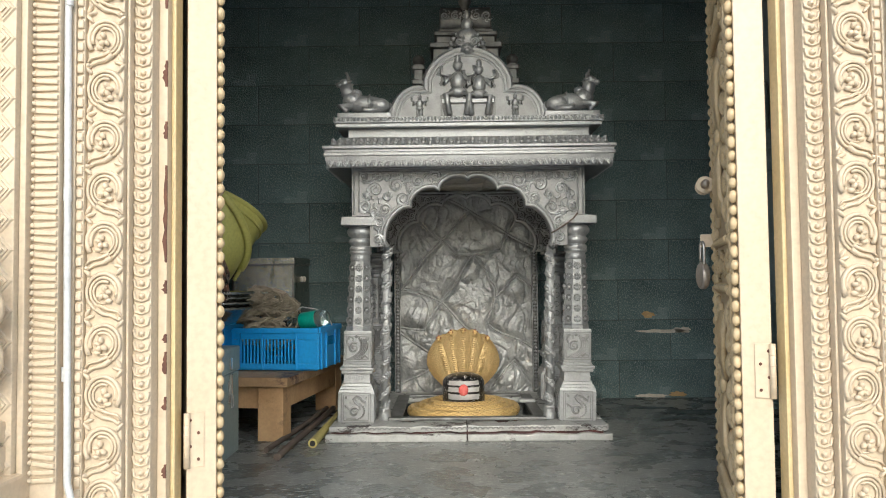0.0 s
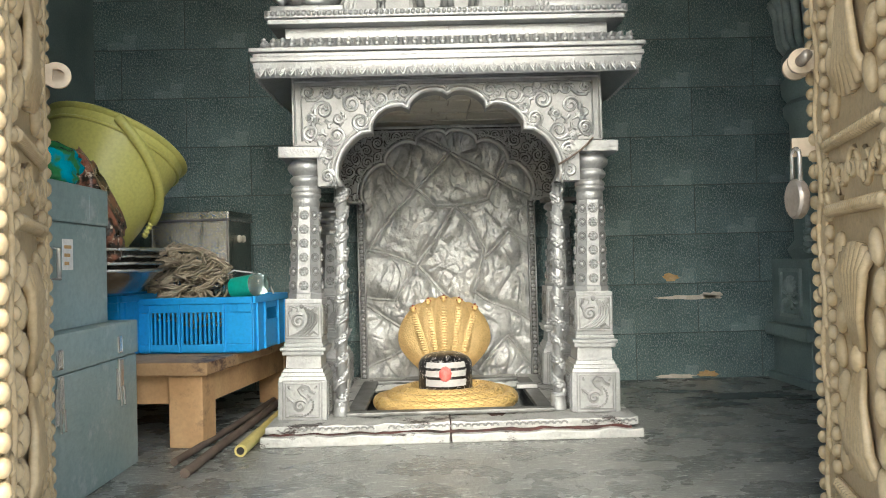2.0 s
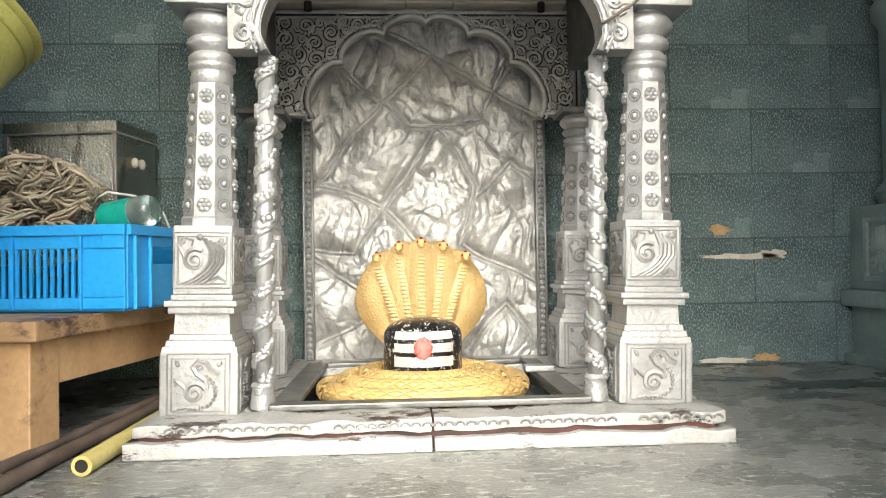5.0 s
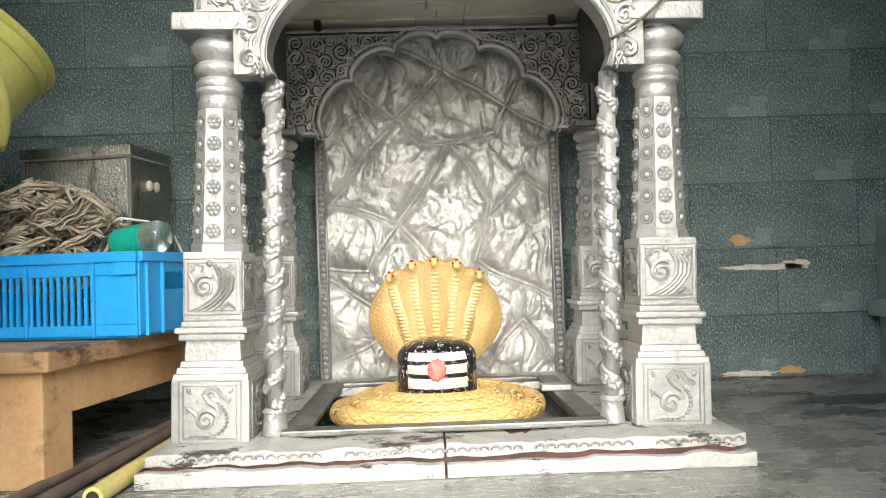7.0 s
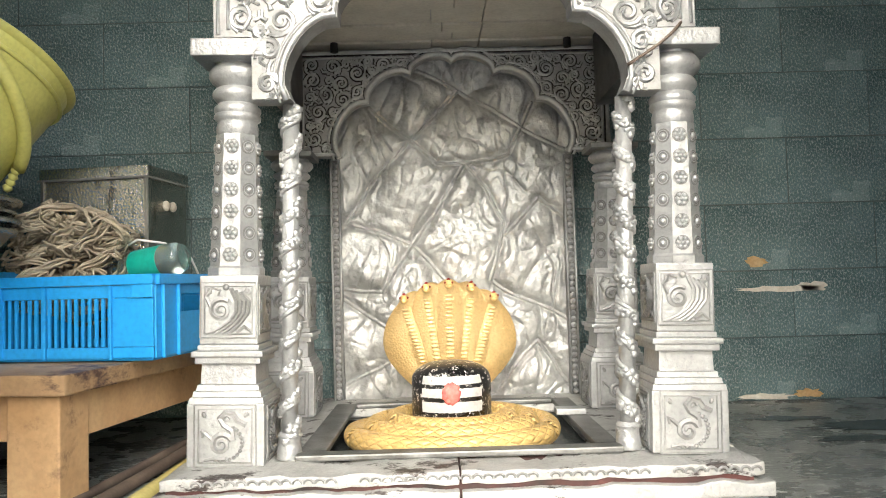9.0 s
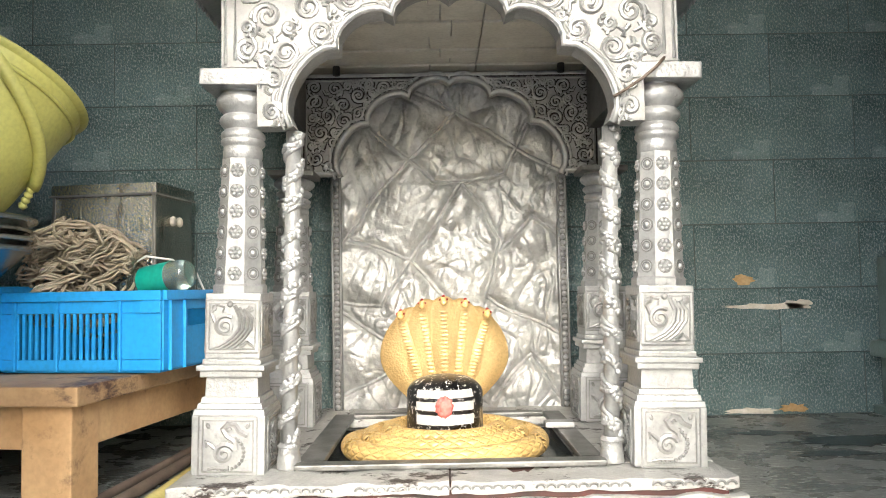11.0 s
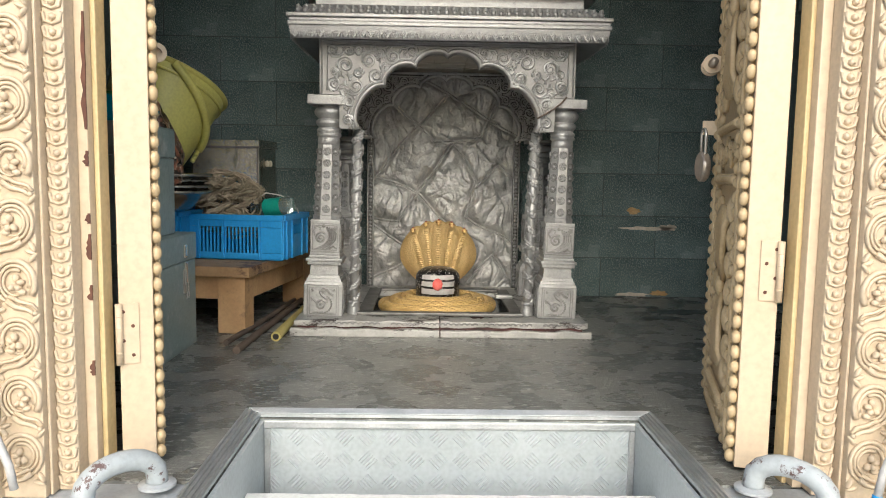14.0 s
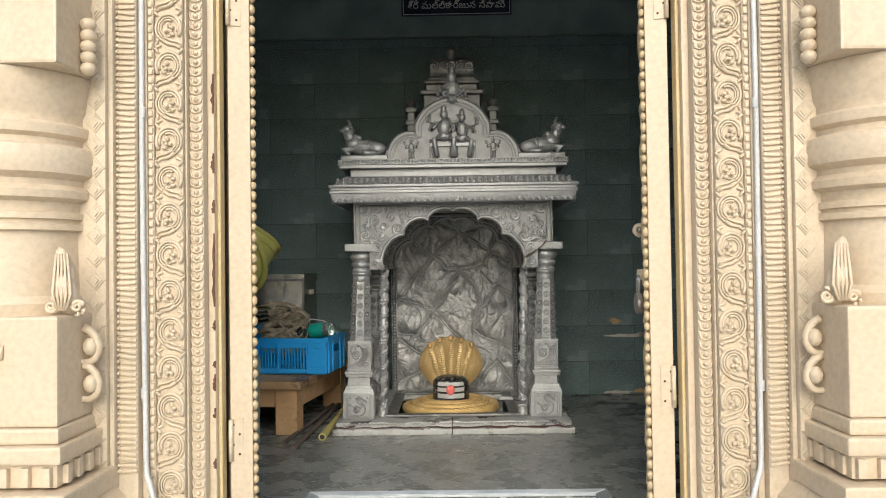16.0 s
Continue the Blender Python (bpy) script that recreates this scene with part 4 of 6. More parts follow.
for a, b in zip(grid, grid[1:]):
    for i in range(NX):
        bm.faces.new((a[i], a[i + 1], b[i + 1], b[i]))
part("beaten_sheet", bm, SILVER_LEAF, panel, smooth=True)
part("backing", B(-0.38, 0.38, PY + 0.014, PY + 0.03, 0.0605, 1.117), BOARD, panel)
bm = bmesh.new()
blob(bm, (0, 0, 0), (0.0075, 0.006, 0.0075), sub=1)
BEAD = finish("bead", bm, SILVER, True)
bm = bmesh.new()
blob(bm, (0, 0, 0), (0.0085, 0.006, 0.0085), sub=2)
blob(bm, (0, -0.005, 0), (0.0045, 0.003, 0.0045), sub=1)
PEARL = finish("bead", bm, SILVER, True)
for s in (-1, 1):
    x = s * 0.362
    part("side_border", B(x - 0.016, x + 0.016, PY - 0.03, PY + 0.012, 0.0605, 0.80, bevel=0.003), SILVER_OLD, panel)
    for o in (-0.0135, 0.0135):
        bm = bmesh.new()
        tube(bm, [(x + o, PY - 0.031, 0.062), (x + o, PY - 0.031, 0.80)], 0.003, 6)
        part("border_bead_edge", bm, SILVER, panel, smooth=True)
    for i in range(40):
        piece("bead", PEARL, (x, PY - 0.031, 0.072 + i * 0.0182), panel)
panel.location.x += 0.021

# ---- cornice, pediment and tower ----
roof = thing("shrine_roof", (0, 3.5, 1.14), "silver painted cornice and pediment of the shrine", "roof")


def slab(name, hx, y0, z0, z1, m=SILVER, bevel=0.003, y1=3.985):
    return part(name, B(-hx, hx, y0, y1, z0, z1, bevel=bevel), m, roof)


bm = bmesh.new()
a = [(0.50, 3.128, 1.1395), (0.580, 3.044, 1.118), (0.588, 3.034, 1.135), (0.592, 3.03, 1.163)]
rings = []
for hx, y, z in a:
    rings.append([bm.verts.new(p) for p in ((-hx, 3.985, z), (-hx, y, z), (hx, y, z), (hx, 3.985, z))])
for p, q in zip(rings, rings[1:]):
    for i in range(3):
        bm.faces.new((p[i], p[i + 1], q[i + 1], q[i]))
    bm.faces.new((p[3], p[0], q[0], q[3]))
bm.faces.new(rings[0][::-1])
bm.faces.new(rings[-1])
part("cornice_cove", bm, SILVER, roof)
slab("cornice_band", 0.598, 3.024, 1.1635, 1.178)
slab("cornice_band", 0.592, 3.030, 1.1785, 1.192)
slab("cornice_band", 0.602, 3.020, 1.1925, 1.206)
bm = bmesh.new()
frustum(bm, 0, 3.51, 1.2065, 1.250, 1.16, 0.95, 1.06, 0.85)
part("sloped_eave", bm, SILVER, roof)
slab("neck", 0.505, 3.10, 1.2505, 1.288)
slab("ledge", 0.552, 3.062, 1.2885, 1.305)
slab("ledge", 0.560, 3.055, 1.3055, 1.33)
# hanging leaf ornament along the cove
bm = bmesh.new()
relief(bm, [(-0.013, 0.015), (-0.012, 0.002), (-0.006, -0.009), (0.0, -0.016), (0.006, -0.009), (0.012, 0.002), (0.013, 0.015)], 0, 0.0032, taper=False)
relief(bm, [(-0.006, 0.014), (-0.005, 0.0), (0.0, -0.008), (0.005, 0.0), (0.006, 0.014)], 0, 0.0026, taper=False)
blob(bm, (0, 0, 0.006), (0.0035, 0.005, 0.008), sub=1)
blob(bm, (0.015, 0.001, -0.008), (0.004, 0.005, 0.010), sub=1)
DROP = finish("leaf_drop", bm, SILVER, False)
for i in range(38):
    piece("leaf_drop", DROP, (-0.570 + 1.14 * i / 37, 3.034, 1.141), roof, (radians(-14), 0, 0), (1, 1, 1.3))
for s in (-1, 1):
    for i in range(14):
        piece("leaf_drop", DROP, (s * 0.588, 3.08 + 0.03 * i, 1.141), roof, (radians(-14), 0, radians(90 * s)), (1, 1, 1.3))
# tiled edge
bm = bmesh.new()
blob(bm, (0, 0, 0), (0.011, 0.028, 0.007), (-22, 0, 0), sub=1)
blob(bm, (0, -0.024, -0.008), (0.008, 0.008, 0.008), sub=1)
TILE = finish("roof_tile", bm, SILVER, True)
for i in range(40):
    piece("roof_tile", TILE, (-0.56 + 1.12 * i / 39, 3.06, 1.226), roof, (0, 0, 0), (1.15, 1.1, 1.25))
for i in range(70):
    piece("bead", BEAD, (-0.55 + 1.10 * i / 69, 3.054, 1.319), roof, scale=(1.1, 1.1, 1.3))

PED = []
for i in range(13):
    a = math.pi - math.pi * 0.62 * i / 12
    PED.append((-0.215 + 0.105 * math.cos(a), 1.362 + 0.135 * math.sin(a)))
for i in range(25):
    a = math.pi * 0.90 - math.pi * 0.80 * i / 24
    PED.append((0.185 * math.cos(a), 1.475 + 0.185 * math.sin(a)))
PED += [(-x, z) for x, z in PED[12::-1]]
bm = bmesh.new()
plate(bm, [(x, max(z, 1.3605)) for x, z in PED], 3.13, 3.20)
part("pediment", bm, SILVER_MID, roof)
bm = bmesh.new()
lip(bm, PED, 3.128, 0.008, 0.004)
lip(bm, PED, 3.128, 0.005, -0.014)
lip(bm, PED, 3.128, 0.004, -0.026)
part("pediment_moulding", bm, SILVER, roof)
bm = bmesh.new()
for i in range(0, len(PED) * 2 - 2):
    p, q = PED[i // 2], PED[i // 2 + 1]
    x, z = ((p[0] + q[0]) / 2, (p[1] + q[1]) / 2) if i % 2 else p
    n = Vector((x * 0.8, z - 1.43)).normalized()
    blob(bm, (x + n.x * 0.012, 3.145, z + n.y * 0.012), (0.009, 0.012, 0.009), sub=1)
part("pediment_cresting", bm, SILVER, roof, smooth=True)
# lion-mask boss and plume at the crown
bm = bmesh.new()
blob(bm, (0, 3.14, 1.665), (0.035, 0.03, 0.03))
blob(bm, (0, 3.125, 1.655), (0.018, 0.022, 0.014))
for s in (-1, 1):
    blob(bm, (s * 0.016, 3.115, 1.675), (0.008, 0.01, 0.008), sub=1)
    curl(bm, s * 0.032, 1.695, 0.018, 3.13, 0.005, 0, s, 2)
for i in range(11):
    a = math.pi * i / 10
    blob(bm, (0.072 * math.cos(a), 3.15, 1.67 + 0.075 * math.sin(a)), (0.012, 0.012, 0.012), sub=1)
blob(bm, (0, 3.15, 1.72), (0.045, 0.02, 0.045))
blob(bm, (0, 3.15, 1.775), (0.026, 0.018, 0.03))
blob(bm, (0, 3.15, 1.81), (0.012, 0.012, 0.025))
part("crown_boss", bm, SILVER, roof, smooth=True)

tower = thing("shrine_tower", (0, 3.5, 1.36), "silver painted stepped tower above the pediment", "tower")
for nm, w, d, z0, z1 in (("tier", 0.40, 0.36, 1.3605, 1.56), ("tier", 0.36, 0.34, 1.5605, 1.60), ("tier", 0.30, 0.28, 1.6005, 1.74), ("tier", 0.33, 0.31, 1.7405, 1.765), ("tier", 0.27, 0.26, 1.7655, 1.80), ("tier", 0.29, 0.28, 1.8005, 1.82), ("tier", 0.25, 0.24, 1.8205, 1.84)):
    part(nm, B(-w / 2, w / 2, 3.5 - d / 2, 3.5 + d / 2, z0, z1, bevel=0.006), SILVER_OLD, tower)
bm = bmesh.new()
lathe(bm, [(0.10, -0.12), (0.113, -0.115), (0.113, -0.02), (0.10, -0.015), (0.10, 0.015), (0.113, 0.02), (0.113, 0.115), (0.10, 0.12)], 0, 0, 24, m=Matrix.Translation((0, 3.5, 1.885)) @ Matrix.Rotation(radians(90), 4, "Y") @ Matrix.Diagonal((0.75, 1, 1, 1)))
part("barrel_vault", bm, SILVER_OLD, tower, smooth=True, sharp=40)
bm = bmesh.new()
for i in range(5):
    curl(bm, -0.095 + 0.048 * i, 1.90, 0.02, 3.388, 0.004, i, 1 if i % 2 else -1, 2)
part("carving", bm, SILVER, tower)
bm = bmesh.new()
lathe(bm, [(0.02, 1.955), (0.03, 1.965), (0.018, 1.98), (0.03, 2.0), (0.03, 2.012), (0.012, 2.03), (0.004, 2.06)], 0, 3.5, 14)
part("finial", bm, SILVER_OLD, tower, smooth=True)
for s in (-1, 1):
    bm = bmesh.new()
    x = s * 0.222
    box(bm, x - 0.02, x + 0.02, 3.46, 3.52, 1.3605, 1.70, bevel=0.004)
    box(bm, x - 0.03, x + 0.03, 3.45, 3.53, 1.60, 1.625, bevel=0.004)
    box(bm, x - 0.03, x + 0.03, 3.45, 3.53, 1.67, 1.69, bevel=0.004)
    blob(bm, (x, 3.49, 1.72), (0.03, 0.03, 0.03))
    part("corner_turret", bm, SILVER_OLD, tower)


def figure(cx, z, h, y, sitting, seed):
    """A plain carved figure of the pediment."""
    bm = bmesh.new()
    k = h
    blob(bm, (cx, y, z + 0.86 * k), (0.075 * k, 0.06 * k, 0.085 * k))
    blob(bm, (cx, y + 0.01 * k, z + 0.96 * k), (0.05 * k, 0.05 * k, 0.09 * k))
    blob(bm, (cx, y, z + 0.60 * k), (0.12 * k, 0.07 * k, 0.17 * k))
    blob(bm, (cx, y, z + 0.42 * k), (0.14 * k, 0.08 * k, 0.09 * k))
    for s in (-1, 1):
        tube(bm, [(cx + s * 0.11 * k, y, z + 0.70 * k), (cx + s * 0.24 * k, y - 0.02 * k, z + 0.55 * k), (cx + s * 0.20 * k, y - 0.05 * k, z + 0.66 * k)], 0.035 * k, 6)
        tube(bm, [(cx + s * 0.10 * k, y, z + 0.68 * k), (cx + s * 0.28 * k, y, z + 0.72 * k), (cx + s * 0.28 * k, y, z + 0.86 * k)], 0.028 * k, 6)
        if sitting:
            tube(bm, [(cx + s * 0.07 * k, y, z + 0.40 * k), (cx + s * 0.20 * k, y - 0.08 * k, z + 0.36 * k), (cx + s * 0.14 * k, y - 0.06 * k, z + 0.02 * k)], 0.05 * k, 6)
        else:
            tube(bm, [(cx + s * 0.06 * k, y, z + 0.42 * k), (cx + s * 0.07 * k, y, z)], 0.05 * k, 6)
    return bm


for cx, z, h, sit in ((-0.021, 1.343, 0.250, True), (0.069, 1.343, 0.228, True), (-0.184, 1.335, 0.105, False), (0.221, 1.335, 0.105, False)):
    single("carved_figure", figure(cx, z, h, 3.122, sit, 1), SILVER, "plain silver carved figure on the pediment", "statue", "pediment figures", smooth=True)
# flattened dark copies behind the figures paint shade along their edges
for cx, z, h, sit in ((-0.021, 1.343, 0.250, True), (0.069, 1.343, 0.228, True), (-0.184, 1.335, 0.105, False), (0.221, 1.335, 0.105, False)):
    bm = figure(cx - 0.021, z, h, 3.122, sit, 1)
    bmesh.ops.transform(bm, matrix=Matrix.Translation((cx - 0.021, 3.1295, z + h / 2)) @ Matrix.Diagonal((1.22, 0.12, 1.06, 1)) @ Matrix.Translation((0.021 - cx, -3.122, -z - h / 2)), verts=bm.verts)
    part("shade_edge", bm, RELIEF_SHADE, roof, "dark shade painted round the figure")
part("bench_relief", B(-0.11, 0.11, 3.115, 3.129, 1.43, 1.445), SILVER, roof)
for x in (-0.112, 0.112):
    part("bench_leg", B(x - 0.004, x + 0.004, 3.12, 3.129, 1.365, 1.43), SILVER_OLD, roof)


def bull(cx, s):
    """A plain reclining bull, its head turned outwards."""
    bm = bmesh.new()
    y, z = 3.14, 1.332
    box(bm, cx - 0.115, cx + 0.115, y - 0.05, y + 0.05, z, z + 0.025, bevel=0.004)
    blob(bm, (cx - s * 0.01, y, z + 0.066), (0.10, 0.042, 0.042), (0, -s * 6, 0))
    blob(bm, (cx + s * 0.055, y, z + 0.085), (0.045, 0.038, 0.045))
    blob(bm, (cx + s * 0.04, y, z + 0.118), (0.025, 0.02, 0.018))
    tube(bm, [(cx + s * 0.06, y, z + 0.09), (cx + s * 0.078, y, z + 0.125), (cx + s * 0.083, y, z + 0.15)], 0.028, 10)
    blob(bm, (cx + s * 0.088, y - 0.005, z + 0.160), (0.026, 0.022, 0.021), (0, s * 12, 0))
    blob(bm, (cx + s * 0.110, y - 0.008, z + 0.153), (0.017, 0.015, 0.012))
    for q in (-1, 1):
        tube(bm, [(cx + s * 0.078, y + q * 0.012, z + 0.175), (cx + s * 0.074, y + q * 0.026, z + 0.188), (cx + s * 0.080, y + q * 0.024, z + 0.202)], 0.006, 6)
        blob(bm, (cx + s * 0.066, y + q * 0.026, z + 0.163), (0.014, 0.008, 0.006), (0, 0, q * 30))
    tube(bm, [(cx + s * 0.05, y - 0.03, z + 0.06), (cx + s * 0.105, y - 0.04, z + 0.052), (cx + s * 0.07, y - 0.045, z + 0.032)], 0.014, 8)
    blob(bm, (cx - s * 0.06, y - 0.03, z + 0.058), (0.045, 0.025, 0.033))
    tube(bm, [(cx - s * 0.07, y - 0.045, z + 0.035), (cx - s * 0.01, y - 0.048, z + 0.034), (cx + s * 0.01, y - 0.048, z + 0.04)], 0.011, 8)
    tube(bm, [(cx - s * 0.105, y, z + 0.07), (cx - s * 0.113, y - 0.02, z + 0.05), (cx - s * 0.105, y - 0.03, z + 0.03)], 0.006, 6)
    for i in range(9):
        a = math.pi * (0.1 + 0.8 * i / 8)
        blob(bm, (cx + s * (0.056 + 0.03 * math.cos(a) * 0.5), y - 0.034 + 0.004 * i % 3, z + 0.06 + 0.06 * i / 8), (0.006, 0.006, 0.006), sub=1)
    tube(bm, [(cx - s * 0.02, y - 0.043, z + 0.04), (cx - s * 0.015, y - 0.045, z + 0.075), (cx - s * 0.02, y - 0.02, z + 0.108)], 0.004, 5)
    single("bull_statue", bm, SILVER, "plain silver reclining bull statue on the cornice", "statue", "cornice bulls", smooth=True)


bull(-0.414, -1)
bull(0.456, 1)

roof.location.x += 0.021
for ob in roof.children:
    if ob.name.split(".")[0] in ("pediment", "pediment_moulding", "pediment_cresting", "crown_boss", "bench_relief", "bench_leg"):
        ob.location.z -= 0.03
tower.location.x += 0.021
tower.location.z -= 0.03

# the string tied at one capital
bm = bmesh.new()
tube(bm, [(0.365, 3.128, 0.845), (0.385, 3.122, 0.856), (0.405, 3.118, 0.868), (0.43, 3.112, 0.884), (0.455, 3.112, 0.905), (0.474, 3.118, 0.926), (0.48, 3.14, 0.928)], 0.0032, 6)
single("string", bm, WOOD_DARK, "brown twisted string tied round the capital", "string", smooth=True)

# ---- coiled serpent, hood and stone ----
SX, SY = 0.008, 3.435
serpent = thing("serpent_figure", (SX, SY, 0.03), "gold painted coiled serpent with spread many-headed hood", "serpent figure")


bm = bmesh.new()
pts = []
for i in range(260):
    a = 2 * math.pi * 2.7 * i / 259 + math.pi * 0.6
    k = i / 259
    pts.append((SX - 0.004 + (0.254 - 0.134 * k) * math.cos(a), SY - 0.002 + (0.218 - 0.108 * k) * math.sin(a), 0.055 + 0.030 * min(1, 1.25 * k)))
tube(bm, pts, 0.0265, 18, taper=lambda k: 1.0 if k > 0.08 else 0.55 + 0.45 * k / 0.08)
bm.verts.index_update()
uvl = bm.loops.layers.uv.new("net")
for f in bm.faces:
    for lo_ in f.loops:
        q = lo_.vert.index
        lo_[uvl].uv = ((q // 18) * 1.35, (q % 18) * math.pi * 8 / 18)
    ks = [lo_.vert.index % 18 for lo_ in f.loops]
    if len(f.verts) == 4 and max(ks) - min(ks) > 9:
        for lo_ in f.loops:
            if lo_.vert.index % 18 == 0:
                lo_[uvl].uv[1] = math.pi * 8
part("coils", bm, GOLD_COIL, serpent, smooth=True)
bm = bmesh.new()
lathe(bm, [(0.19, 0.03), (0.19, 0.06), (0.12, 0.085), (0.11, 0.088)], SX, SY, 32)
part("coil_core", bm, GOLD, serpent, smooth=True)
# hood: fluted fan
bm = bmesh.new()
HY = 3.60
NU, NV = 84, 34
rows = []
for j in range(NV + 1):
    v = j / NV
    row = []
    w_ = 0.058 + 0.117 * math.sin(min(v / 0.62, 1) * math.pi / 2) ** 1.15
    if v > 0.62:
        w_ *= math.sqrt(1 - ((v - 0.62) / 0.60) ** 2)
    for i in range(NU + 1):
        u = -1 + 2 * i / NU
        rib = abs(math.cos(u * math.pi * 2.5))
        lobe = 0.010 * rib * max(0, v - 0.8) / 0.2
        z = 0.10 + v * (0.312 - 0.055 * u * u) + lobe
        row.append(bm.verts.new((SX - 0.012 + w_ * u, HY - 0.02 - 0.007 * rib * min(1, v * 2) - 0.012 * v * v + 0.02 * u * u, z)))
    rows.append(row)
for a, b in zip(rows, rows[1:]):
    for i in range(NU):
        bm.faces.new((a[i], a[i + 1], b[i + 1], b[i]))
r = bmesh.ops.solidify(bm, geom=bm.faces[:], thickness=0.02)
part("hood", bm, GOLD_SCALE, serpent, smooth=True)
for i in range(5):
    u = (i - 2) / 2
    x0, x1 = SX - 0.012 + 0.052 * u, SX - 0.012 + 0.116 * u
    zt = 0.408 - 0.036 * u * u
    bm = bmesh.new()
    tube(bm, [(x0, HY - 0.022, 0.15), (x0 + (x1 - x0) * 0.5, HY - 0.026, 0.27), (x1 * 0.97, HY - 0.032, zt - 0.02)], 0.0105, 10, flat=0.45, taper=lambda k: 0.7 + 0.35 * k)
    for q in range(20):
        k = 0.12 + 0.84 * q / 19
        blob(bm, (x0 + (x1 - x0) * k, HY - 0.028 - 0.010 * k * k, 0.15 + (zt - 0.02 - 0.15) * k), (0.0110, 0.0042, 0.0040), sub=2)
    part("neck", bm, GOLD_SCALE, serpent, smooth=True)
    bm = bmesh.new()
    blob(bm, (x1, HY - 0.045, zt), (0.0125, 0.020, 0.013))
    blob(bm, (x1, HY - 0.062, zt - 0.006), (0.008, 0.011, 0.007))
    h = part("head", bm, GOLD, serpent, smooth=True)
    bm = bmesh.new()
    for s in (-1, 1):
        blob(bm, (x1 + s * 0.009, HY - 0.056, zt + 0.004), (0.0036, 0.0036, 0.0036), sub=1)
    blob(bm, (x1, HY - 0.050, zt + 0.013), (0.005, 0.005, 0.004), sub=1)
    part("eyes", bm, DARK_RED, h, "dark red eyes")

LX, LY, LR = -0.006, 3.455, 0.096
ling = thing("black_stone", (LX, LY, 0.1), "black rounded stone with white stripes and red dot", "ritual stone")
bm = bmesh.new()
prof = [(LR, 0.085), (LR, 0.178)]
for i in range(1, 13):
    a = math.pi / 2 * i / 12
    prof.append((max(0.002, LR * math.cos(a) ** 0.75), 0.178 + 0.046 * math.sin(a)))
lathe(bm, prof, LX, LY, 48)
part("dome", bm, BLACK, ling, smooth=True)
for z0, z1 in ((0.113, 0.137), (0.147, 0.168), (0.177, 0.196)):
    bm = bmesh.new()
    rnd = random.Random(int(z0 * 1000))
    n = 40
    lo, hi = [], []
    for i in range(n + 1):
        a = -math.pi / 2 + 0.80 * (-1 + 2 * i / n)
        for lst, z in ((lo, z0), (hi, z1)):
            zz = z + 0.0008 * rnd.uniform(-1, 1)
            rr = LR + 0.0015 if zz < 0.178 else LR * math.cos(math.asin(min(1, (zz - 0.178) / 0.046))) ** 0.75 + 0.0018
            lst.append(bm.verts.new((LX + rr * math.cos(a), LY + rr * math.sin(a), zz)))
    for i in range(n):
        bm.faces.new((lo[i], lo[i + 1], hi[i + 1], hi[i]))
    bmesh.ops.solidify(bm, geom=bm.faces[:], thickness=0.001)
    part("stripe", bm, WHITE, ling, "white painted stripe")
bm = bmesh.new()
rnd = random.Random(4)
for i in range(9):
    a = 2 * math.pi * i / 9
    blob(bm, (LX - 0.002 + 0.013 * math.cos(a), LY - LR - 0.002, 0.157 + 0.016 * math.sin(a)), (0.011, 0.004, 0.012), sub=1)
blob(bm, (LX, LY - LR - 0.002, 0.157), (0.016, 0.006, 0.02), sub=2)
part("dot", bm, RED, ling, "red vermilion dot", smooth=True)

# ---- carved door surround ----
bm = bmesh.new()


def bow(r, a0, a1, w, cx=0.0, cz=0.055, n=18, y=-0.002):
    relief(bm, [(cx + r * math.cos(radians(a0 + (a1 - a0) * k / n)), cz + 1.12 * r * math.sin(radians(a0 + (a1 - a0) * k / n))) for k in range(n + 1)], y, w)


bow(0.0365, 215, -65, 0.0055)
bow(0.0285, 200, -100, 0.0042)
bow(0.0215, 120, -110, 0.0036)
relief(bm, [(0.016, 0.020), (0.0, 0.009), (-0.022, 0.004), (-0.038, -0.008)], -0.002, 0.0058)
relief(bm, [(0.012, 0.029), (-0.008, 0.019), (-0.030, 0.014), (-0.039, 0.004)], -0.002, 0.0042)
for k in range(4):
    a = radians(100 + 70 * k)
    blob(bm, (-0.002 + 0.0095 * math.cos(a), -0.004, 0.054 + 0.0095 * math.sin(a)), (0.0078, 0.007, 0.0062), (0, -math.degrees(a), 0), sub=2)
blob(bm, (-0.012, -0.003, 0.037), (0.0085, 0.006, 0.0062), sub=2)
for cx, cz, rot in ((0.034, 0.012, 60), (0.036, 0.098, -50), (-0.034, 0.101, 50), (0.030, 0.002, 20)):
    blob(bm, (cx, -0.001, cz), (0.012, 0.006, 0.0048), (0, rot, 0), sub=2)
blob(bm, (0.036, -0.004, 0.108), (0.0055, 0.006, 0.0055), sub=1)
SCROLL = finish("scroll", bm, CREAM, True)
bm = bmesh.new()
relief(bm, [(-0.017, 0.011), (-0.014, -0.006), (0.0, -0.011), (0.014, -0.006), (0.017, 0.011)], 0, 0.0036, taper=False)
blob(bm, (0, 0, 0.002), (0.008, 0.006, 0.008), sub=1)
EGG = finish("egg_moulding", bm, CREAM, True)
bm = bmesh.new()
box(bm, -0.025, 0.021, -0.006, 0.004, -0.0055, 0.0045, bevel=0.002)
blob(bm, (0.025, -0.002, 0), (0.006, 0.008, 0.007), sub=1)
ROPE_BAR = finish("rope_bar", bm, CREAM, True)
bm = bmesh.new()
box(bm, -0.0065, 0.0065, -0.006, 0.002, -0.0095, 0.0095, bevel=0.003)
SQUARE = finish("square_bead", bm, CREAM, True)
